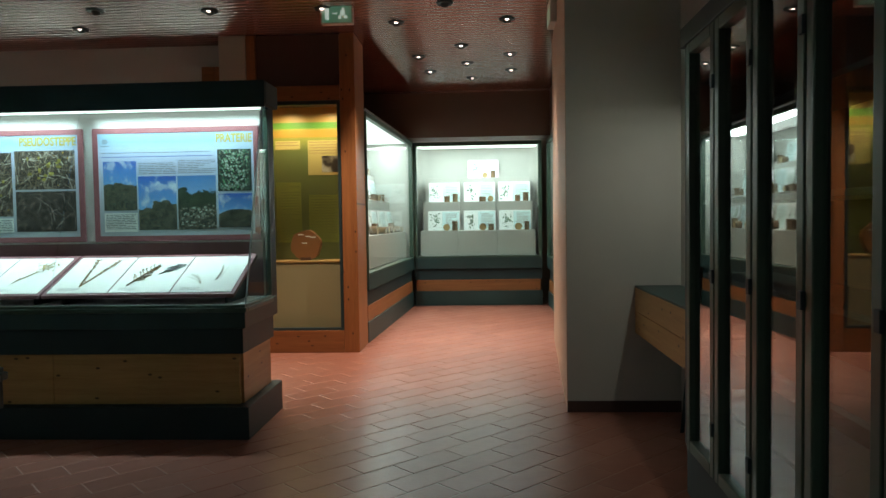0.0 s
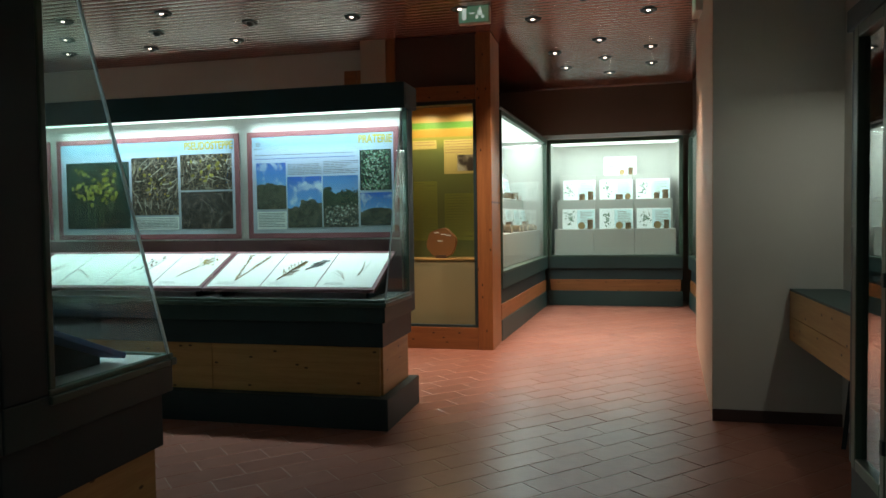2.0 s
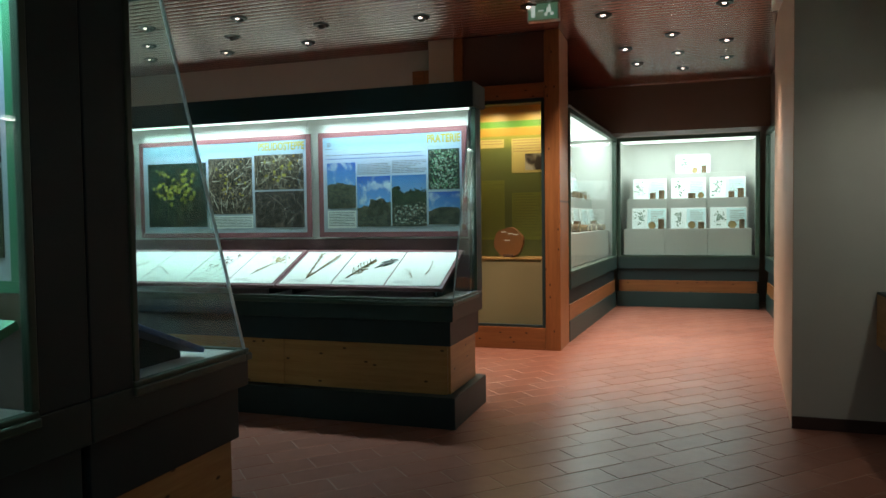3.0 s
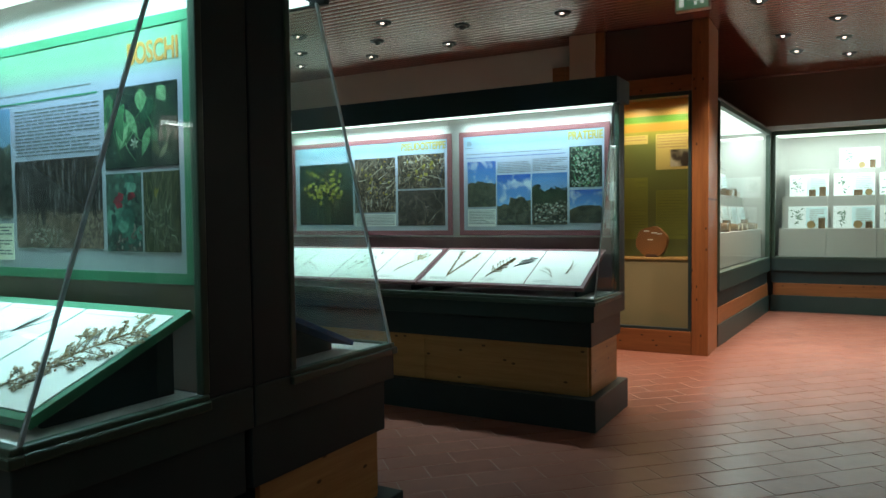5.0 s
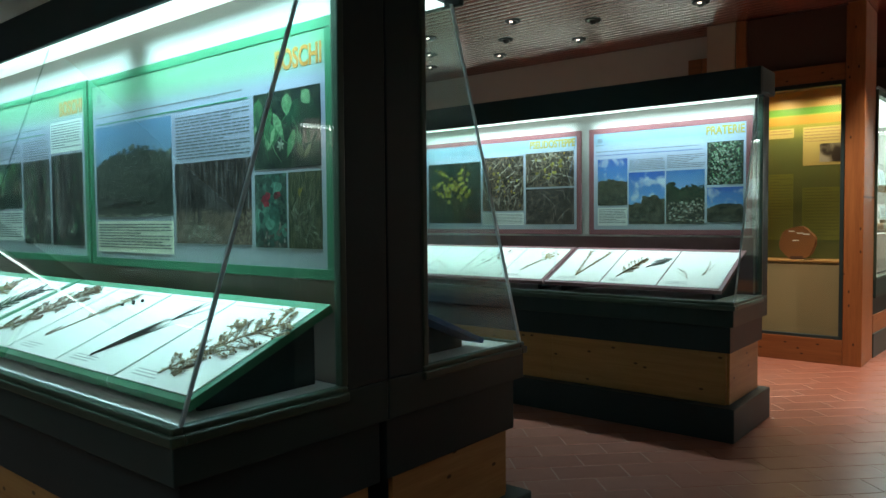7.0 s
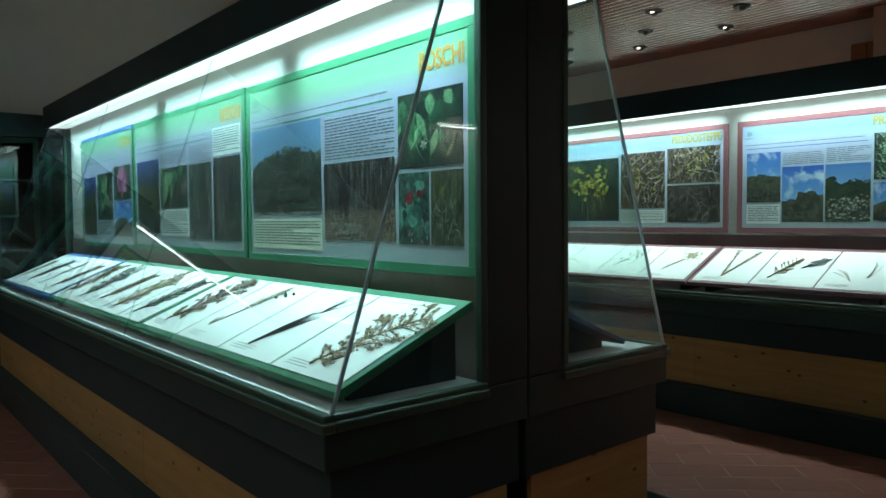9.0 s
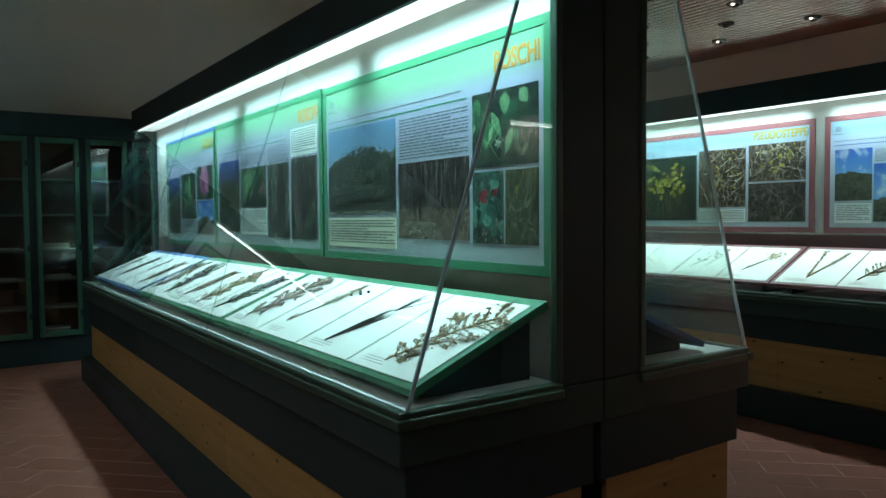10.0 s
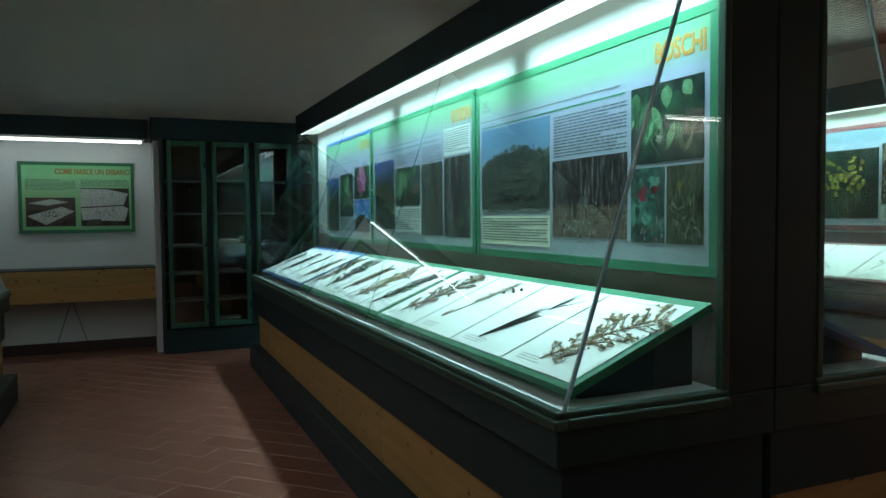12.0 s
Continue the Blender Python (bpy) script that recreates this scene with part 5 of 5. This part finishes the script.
def sheet_card(x, y, z, w, h, m, rng):
    """A printed card with a leaf drawing leaning on a step, with wood samples before it."""
    t = thing("specimen_card", m @ pose(x, y, z, -8, 0, 0), "white card with leaf drawings on a step", "specimen card", "specimen cards")
    box("card", M["card"], t, -w / 2, w / 2, 0, 0.006, 0.006, h, 0.001)
    box("tint", M["card_tint"], t, -w * 0.05, w / 2 - 0.01, -0.0015, 0, 0.02, h - 0.02, 0.0)
    bm = bmesh.new()
    for i in range(26):
        lx, lz = -w * 0.27 + rng.gauss(0, w * 0.075), h * 0.55 + rng.gauss(0, h * 0.17)
        a = rng.uniform(0, 6.28)
        ln = rng.uniform(0.03, 0.06)
        pts = [(0, 0), (ln * 0.5, ln * 0.22), (ln, 0), (ln * 0.5, -ln * 0.22)]
        vs = [bm.verts.new((max(-w / 2 + 0.01, min(w / 2 - 0.01, lx + math.cos(a) * p - math.sin(a) * q)), -0.002, max(0.02, min(h - 0.02, lz + math.sin(a) * p + math.cos(a) * q)))) for p, q in pts]
        bm.faces.new(vs)
    part("leaf_drawing", bm, M["leaf_print"], t)
    bm = bmesh.new()
    text_lines(bm, rng, w * 0.05, w * 0.42, h * 0.3, h * 0.85, 0.028, -0.0022)
    part("small_print", bm, M["note_ink"], t)
    return t


M["card"] = paint("white_card", (0.82, 0.86, 0.86), 0.6, 0.03, 6, grain=0)
M["card_tint"] = paint("card_tint", (0.62, 0.80, 0.82), 0.6, 0.04, 6, grain=0)
M["leaf_print"] = paint("leaf_print", (0.16, 0.26, 0.19), 0.6, 0.2, 20, grain=0)
M["bark"] = paint("bark", (0.17, 0.11, 0.06), 0.85, 0.3, 25, grain=0.3)
M["cut_wood"] = paint("cut_wood", (0.42, 0.30, 0.14), 0.7, 0.2, 20)


def wood_sample(m, x, y, z, r, h, lying, rng):
    t = thing("wood_sample", m @ pose(x, y, z), "small cut log sample with bark before a card", "wood sample", "wood samples")
    n = 14
    bm = bmesh.new()
    rot = Matrix.Rotation(radians(90), 4, "X") if lying else Matrix.Identity(4)
    off = Matrix.Translation((0, h / 2, r)) if lying else Matrix.Identity(4)
    rings = []
    for k, (zz, s) in enumerate(((0, 1.0), (h * 0.5, 0.97), (h, 1.0))):
        rings.append([bm.verts.new(off @ rot @ Vector((r * s * (1 + 0.06 * math.sin(5 * i + k)) * math.cos(6.283 * i / n), r * s * (1 + 0.05 * math.cos(3 * i)) * math.sin(6.283 * i / n), zz))) for i in range(n)])
    for a, b in zip(rings, rings[1:]):
        for i in range(n):
            bm.faces.new((a[i], a[(i + 1) % n], b[(i + 1) % n], b[i]))
    bmesh.ops.recalc_face_normals(bm, faces=bm.faces[:])
    part("bark", bm, M["bark"], t)
    bm = bmesh.new()
    for zz in (-0.001, h + 0.001):
        bm.faces.new([bm.verts.new(off @ rot @ Vector((r * 0.95 * math.cos(6.283 * i / n), r * 0.95 * math.sin(6.283 * i / n), zz))) for i in range(n)])
    part("cut_face", bm, M["cut_wood"], t)
    return t


def fill_case(m, w, columns, rng, top_one):
    for y0, z, inset in ((0.10, 1.25, 0.0), (0.36, 1.74, 0.0)):
        for x in columns:
            sheet_card(x, y0 + 0.17, z, 0.54, 0.34, m, rng)
            wood_sample(m, x + 0.05, y0 + 0.07, z, rng.uniform(0.045, 0.06), rng.uniform(0.08, 0.13), rng.random() < 0.6, rng)
            wood_sample(m, x + 0.19, y0 + 0.08, z, rng.uniform(0.04, 0.055), rng.uniform(0.10, 0.16), rng.random() < 0.3, rng)
    for x in top_one:
        sheet_card(x, 0.60 + 0.17, 2.16, 0.54, 0.32, m, rng)
        wood_sample(m, x + 0.03, 0.66, 2.16, 0.045, 0.09, True, rng)
        wood_sample(m, x + 0.17, 0.67, 2.16, 0.04, 0.12, False, rng)


rng = random.Random(21)
END = pose(-1.12, 12.0, 0)
wall_case("built-in lit case with cards and wood samples, at the passage end", END, 2.13, 0.95)
fill_case(END, 2.13, (0.49, 1.10, 1.70), rng, (1.17,))
SIDE = pose(-1.335, 8.39, 0, 0, 0, 86.75)
wall_case("long built-in lit case with steps of cards and wood samples", SIDE, 3.55, 0.95, 0.014)
fill_case(SIDE, 3.55, (0.55, 1.16, 1.77, 2.38, 2.99), rng, (0.85, 2.0, 3.0))
for x in (-8.4, -6.45, -4.60):
    wall_case("built-in lit case along the wall behind the far case", pose(x, 8.16, 0), 1.70, 0.85)
EAST = pose(1.10, 11.95, 0, 0, 0, -90)
wall_case("built-in case along the other side of the passage", EAST, 3.3, 0.85)
fill_case(EAST, 3.3, (0.55, 1.16, 1.77, 2.38), rng, (1.5,))
structure("bulkhead_end", M["recess"], -2.4, 2.2, 11.50, 12.1, 2.745, CEIL - 0.006, "dark brown bulkhead above the end case", "bulkhead")
structure("bulkhead_side", M["recess"], 0.0, 3.25, 1.35, 1.45, 2.76, CEIL - 0.006, "dark brown wall above and behind the side case", "bulkhead").matrix_world = SIDE
structure("case_roof", M["recess"], 0.02, 3.25, 0.0, 1.35, 2.745, 2.76, "dark brown board on top of the side case", "bulkhead").matrix_world = SIDE
structure("bulkhead_east", M["recess"], 1.105, 1.2, 8.61, 11.99, 2.72, CEIL - 0.006, "dark brown bulkhead above the opposite case", "bulkhead")
structure("passage_trim", M["chrome"], -2.1, 1.1, 11.485, 11.498, CEIL - 0.03, CEIL - 0.012, "thin pale metal trim at the ceiling edge", "trim")

# ---- glazed cabinets ----


def glazed_cabinet(label, m, doors, pitch, frame_mat, papers, seed, depth=0.42, fw=0.045, shelf_mat="cab_shelf", top=2.53, lead=0.03, gap=0.006, over=0.02):
    """Tall cabinet with glazed doors, facing -y, left front corner at the origin."""
    rng = random.Random(seed)
    w = doors * pitch + lead + 0.03
    t = thing("glazed_cabinet", m, label, "cabinet")
    box("plinth", M["black"], t, 0, w, 0.01, depth, 0, 0.265, 0.004)
    box("header", M["black"], t, -over, w + 0.02, -0.02, depth, 2.30, top, 0.006)
    for x0, x1 in ((0, lead), (w - 0.03, w)):
        box("side_panel", M["black"], t, x0, x1, 0.0, depth, 0.265, 2.30, 0.003)
    for i in range(1, doors):
        box("mullion", M["black"], t, lead + i * pitch - gap - 0.008, lead + i * pitch + gap + 0.008, 0.022, 0.05, 0.265, 2.30, 0.003)
    box("back", M["recess"], t, 0.03, w - 0.03, depth - 0.02, depth - 0.002, 0.265, 2.30, 0.0)
    for z in (0.55, 0.84, 1.14, 1.50, 1.86):
        sh = box("shelf", M[shelf_mat], t, 0.032, w - 0.032, 0.06, depth - 0.022, z, z + 0.022, 0.002)
    for i in range(doors):
        x0, x1 = lead + i * pitch + gap, lead + (i + 1) * pitch - gap
        bm = bmesh.new()
        for a0, a1, z0, z1 in ((x0, x0 + fw, 0.275, 2.29), (x1 - fw, x1, 0.275, 2.29), (x0 + fw, x1 - fw, 0.275, 0.33), (x0 + fw, x1 - fw, 2.235, 2.29)):
            cuboid(bm, a0, a1, -0.025, 0.02, z0, z1, 0.006)
        d = part("door", bm, frame_mat, t, "green-framed glazed door")
        p = box("pane", M["cabinet_glass"], d, x0 + fw, x1 - fw, 0.002, 0.007, 0.33, 2.235, 0.0)
        p.visible_shadow = False
        for z in (0.47, 1.15, 2.0):
            box("hinge", M["black"], d, x1 - 0.022, x1 + 0.010, -0.036, -0.022, z, z + 0.06, 0.003, "black hinge")
    for sx, z, n in papers:
        for k in range(n):
            pw = rng.uniform(0.22, 0.30)
            pp = box("paper_stack", M["folder"], None, -pw / 2, pw / 2, -0.12, 0.12, 0, 0.012 + 0.006 * rng.random(), 0.001)
            pp.matrix_world = m @ pose(sx + rng.uniform(-0.03, 0.03), 0.20, z + 0.023 + k * 0.02, 0, 0, rng.uniform(-8, 8))
            tagged(pp, "pile of folded herbarium papers on a cabinet shelf", "papers", "paper piles")
    return t


glazed_cabinet("tall black cabinet with green glazed doors and paper piles", pose(-8.40, 0.205, 0, 0, 0, 90), 4, 0.462, M["door_green"], [(0.70, 0.27, 3), (0.70, 0.84, 2), (0.25, 0.84, 1), (0.70, 1.14, 3), (0.25, 1.14, 1)], 31, gap=0.034, over=0.085)
glazed_cabinet("tall dark green cabinet with glazed doors reflecting the passage", pose(1.05, 3.775, 0, 0, 0, -91.1), 6, 0.46, M["green_trim"], [(0.25, 0.84, 2)], 32, fw=0.056, top=2.40, lead=0.115)

# ---- the pine desk boxes and the poster niche ----


def pine_desk(label, m, w, depth, legs):
    t = thing("pine_desk", m, label, "desk")
    box("front_board", M["pine"], t, 0, w, 0, 0.025, 0.755, 0.925, 0.003, "knotty pine board")
    box("lower_board", M["pine"], t, 0, w, 0.0, 0.025, 0.59, 0.752, 0.003, "knotty pine board")
    box("top", M["teal_black"], t, 0, w, 0.0, depth, 0.925, 0.94, 0.003)
    for x in (0.0, w - 0.025):
        box("end_board", M["pine_y"], t, x, x + 0.025, 0.025, depth, 0.59, 0.925, 0.003)
    for x in legs:
        bm = bmesh.new()
        stem(bm, (x - 0.18, depth * 0.6, 0.0), (x, depth * 0.6, 0.59), 0.014, 0.014)
        stem(bm, (x + 0.18, depth * 0.6, 0.0), (x, depth * 0.6, 0.59), 0.014, 0.014)
        part("trestle_leg", bm, M["black"], t)
    return t


pine_desk("pine box desk fixed along the grey wall", pose(1.125, 5.345, -0.0, 0, 0, -90), 1.45, 0.33, (0.7,))
pine_desk("pine box desk under the herbarium poster", pose(-8.60, -2.6, 0, 0, 0, 90), 2.79, 0.39, (0.9, 1.9))
def batten(m, ln):
    t = thing("fluorescent_batten", m, "white fluorescent batten lamp fixed high on the wall", "wall lamp")
    box("housing", M["sign_white"], t, -0.045, 0.045, 0, ln, 0.0, 0.05, 0.006)
    bm = bmesh.new()
    bmesh.ops.create_cone(bm, cap_ends=True, segments=12, radius1=0.013, radius2=0.013, depth=ln - 0.06, matrix=Matrix.Translation((0, ln / 2, -0.012)) @ Matrix.Rotation(1.5708, 4, "X"))
    part("tube", bm, M["tube"], t, "glowing tube", True)


M["sign_white"] = paint("sign_white", (0.55, 0.55, 0.51), 0.4, 0.03, 5, grain=0)
M["tube"] = glow("tube", (0.92, 1.0, 0.98), 4.0)
batten(pose(1.405, 4.15, 2.32), 0.7)
batten(pose(-8.70, -1.72, 2.302), 1.78)
poster("green herbarium-making poster with two photographs", pose(-8.985, -1.185, 1.312, 0, 0, 90), 1.135, 0.768, M["frame_green"], HERB_BOARD, "COME NASCE UN ERBARIO", M["title_orange"],
       [("text", 0.03, 0.48, 0.22, 0.38), ("text", 0.53, 0.98, 0.22, 0.34), ("desk_sheet", 0.03, 0.475, 0.50, 0.945), ("open_folder", 0.525, 0.98, 0.35, 0.945)], 0.082, 0.035, heading=False)
structure("niche_header", M["black"], -8.99, -8.55, -2.7, 0.10, 2.315, 2.52, "black boxed pelmet over the poster niche", "pelmet", 0.006)
structure("niche_post", M["white_wall"], -8.99, -8.56, 0.14, 0.20, 0, 2.30, "pale end panel of the poster niche", "panel", 0.004)
structure("niche_skirting", M["skirting"], -8.995, -8.97, -2.7, 0.14, 0, 0.12, "dark skirting board under the desk", "baseboard", 0.003)

# ---- ceiling lamps and the exit sign ----


def downlight(x, y, lit):
    t = thing("ceiling_lamp", pose(x, y, CEIL - 0.004), "recessed swivelling ceiling spotlight, lit" if lit else "recessed swivelling ceiling spotlight, unlit", "ceiling lamp", "ceiling spotlights")
    bm = bmesh.new()
    bmesh.ops.create_cone(bm, cap_ends=True, segments=20, radius1=0.075, radius2=0.085, depth=0.014, matrix=Matrix.Translation((0, 0, -0.007)))
    part("flange", bm, M["black"], t)
    bm = bmesh.new()
    bmesh.ops.create_cone(bm, cap_ends=True, segments=18, radius1=0.035, radius2=0.05, depth=0.06, matrix=Matrix.Translation((0, 0.01, -0.006)) @ Matrix.Rotation(0.5, 4, "X"))
    part("lamp_head", bm, M["black"], t)
    if lit:
        bm = bmesh.new()
        bmesh.ops.create_uvsphere(bm, u_segments=14, v_segments=8, radius=0.028, matrix=Matrix.Translation((0, -0.012, -0.013)) @ Matrix.Diagonal((1, 1, 0.55, 1)))
        part("bulb", bm, M["lamp_on"], t, "glowing bulb", True)


K = 1.024
for x, y, lit in ((-4.016, 7.173, 1), (-2.505, 6.689, 1), (-1.446, 6.721, 1), (-0.821, 7.266, 1), (0.282, 7.257, 1), (-0.731, 8.814, 1), (-0.199, 8.299, 1), (0.374, 8.786, 1),
                  (-0.148, 9.239, 1), (-0.652, 9.706, 1), (0.425, 9.722, 1), (-0.097, 10.206, 1), (-0.306, 6.667, 0), (-3.538, 6.577, 0),
                  (-5.226, 6.045, 1), (-5.722, 6.649, 1), (-6.165, 7.193, 1), (-4.64, 6.651, 0), (-5.115, 7.238, 1), (-4.165, 6.077, 1)):
    downlight(x * K, y * K, lit)

sign = thing("exit_sign", pose(-1.495, 6.9, 3.365), "green and white exit sign box hung at the column top", "exit sign")
M["sign_green"] = glow("sign_green", (0.02, 0.20, 0.10), 0.35)
M["sign_pale"] = glow("sign_pale", (0.7, 0.85, 0.75), 0.45)
box("housing", M["sign_white"], sign, 0.0, 0.305, -0.04, 0.04, -0.045, 0.185, 0.006)
box("face", M["sign_green"], sign, 0.012, 0.293, -0.043, -0.039, -0.036, 0.135, 0.002, "green sign face")
bm = bmesh.new()
for x0, x1, z0, z1 in ((0.04, 0.08, -0.01, 0.10), (0.11, 0.16, 0.042, 0.054), (0.19, 0.23, 0.028, 0.075), (0.205, 0.225, 0.08, 0.098), (0.17, 0.195, -0.005, 0.027), (0.225, 0.255, 0.0, 0.027)):
    cuboid(bm, x0, x1, -0.0445, -0.043, z0, z1)
part("pictogram", bm, M["sign_pale"], sign)

side_sign = thing("exit_sign", pose(0.69, 6.75, 3.25), "white exit sign box hung edge-on by the pier", "exit sign")
box("housing", M["sign_white"], side_sign, -0.03, 0.03, 0, 0.30, 0.0, 0.225, 0.006)
box("face", M["sign_green"], side_sign, -0.033, -0.029, 0.02, 0.28, 0.03, 0.16, 0.001, "green sign face")

# ---- floor tiles ----
# laid in half bond at forty-five degrees; the stretch nearest the walk piece by piece, the rest in one mesh
TW, TL, JOINT = 0.1985, 0.4095, 0.0055


def tile_shape(bm_like, ox=0.0, oy=0.0, c=1.0, s=0.0):
    a, b = (TL - JOINT) / 2, (TW - JOINT) / 2
    e = 0.003
    pts = [(-a, -b, -0.008), (a, -b, -0.008), (a, b, -0.008), (-a, b, -0.008), (-a, -b, -0.002), (a, -b, -0.002), (a, b, -0.002), (-a, b, -0.002),
           (-a + e, -b + e, 0), (a - e, -b + e, 0), (a - e, b - e, 0), (-a + e, b - e, 0)]
    return [(ox + c * x - s * y, oy + s * x + c * y, z) for x, y, z in pts]


TILE_FACES = [(0, 1, 5, 4), (1, 2, 6, 5), (2, 3, 7, 6), (3, 0, 4, 7), (4, 5, 9, 8), (5, 6, 10, 9), (6, 7, 11, 10), (7, 4, 8, 11), (8, 9, 10, 11)]
R2 = math.sqrt(0.5)
single = bpy.data.meshes.new("tile")
single.from_pydata(tile_shape(None), [], TILE_FACES)
single.materials.append(M["tile"])
verts, faces = [], []
floor_ob = bpy.data.objects["floor"]
count = 0
rng = random.Random(8)
for row in range(-60, 90):
    pc = 4.328 + (row - 0.5) * TW
    for col in range(-60, 60):
        lc = 0.728 + (col + 0.5) * TL + (TL / 2 if row % 2 else 0)
        x, y = (lc - pc) * R2, (lc + pc) * R2
        if not (-9.1 < x < 2.0 and -4.1 < y < 12.2):
            continue
        if -2.9 < x < 1.0 and 3.05 < y < 7.6 and count < 300:
            ob = new("tile", single)
            ob.parent = floor_ob
            ob.matrix_basis = pose(x, y, rng.uniform(-0.0008, 0.0008), 0, 0, 45 + rng.uniform(-0.25, 0.25))
            count += 1
        else:
            n = len(verts)
            verts += tile_shape(None, x, y, R2, R2)
            faces += [tuple(i + n for i in f) for f in TILE_FACES]
me = bpy.data.meshes.new("tile_field")
me.from_pydata(verts, [], faces)
me.materials.append(M["tile"])
rest = tagged(new("tile_field", me), "terracotta floor tiles in half bond", "", "", "stuff")
rest.parent = floor_ob
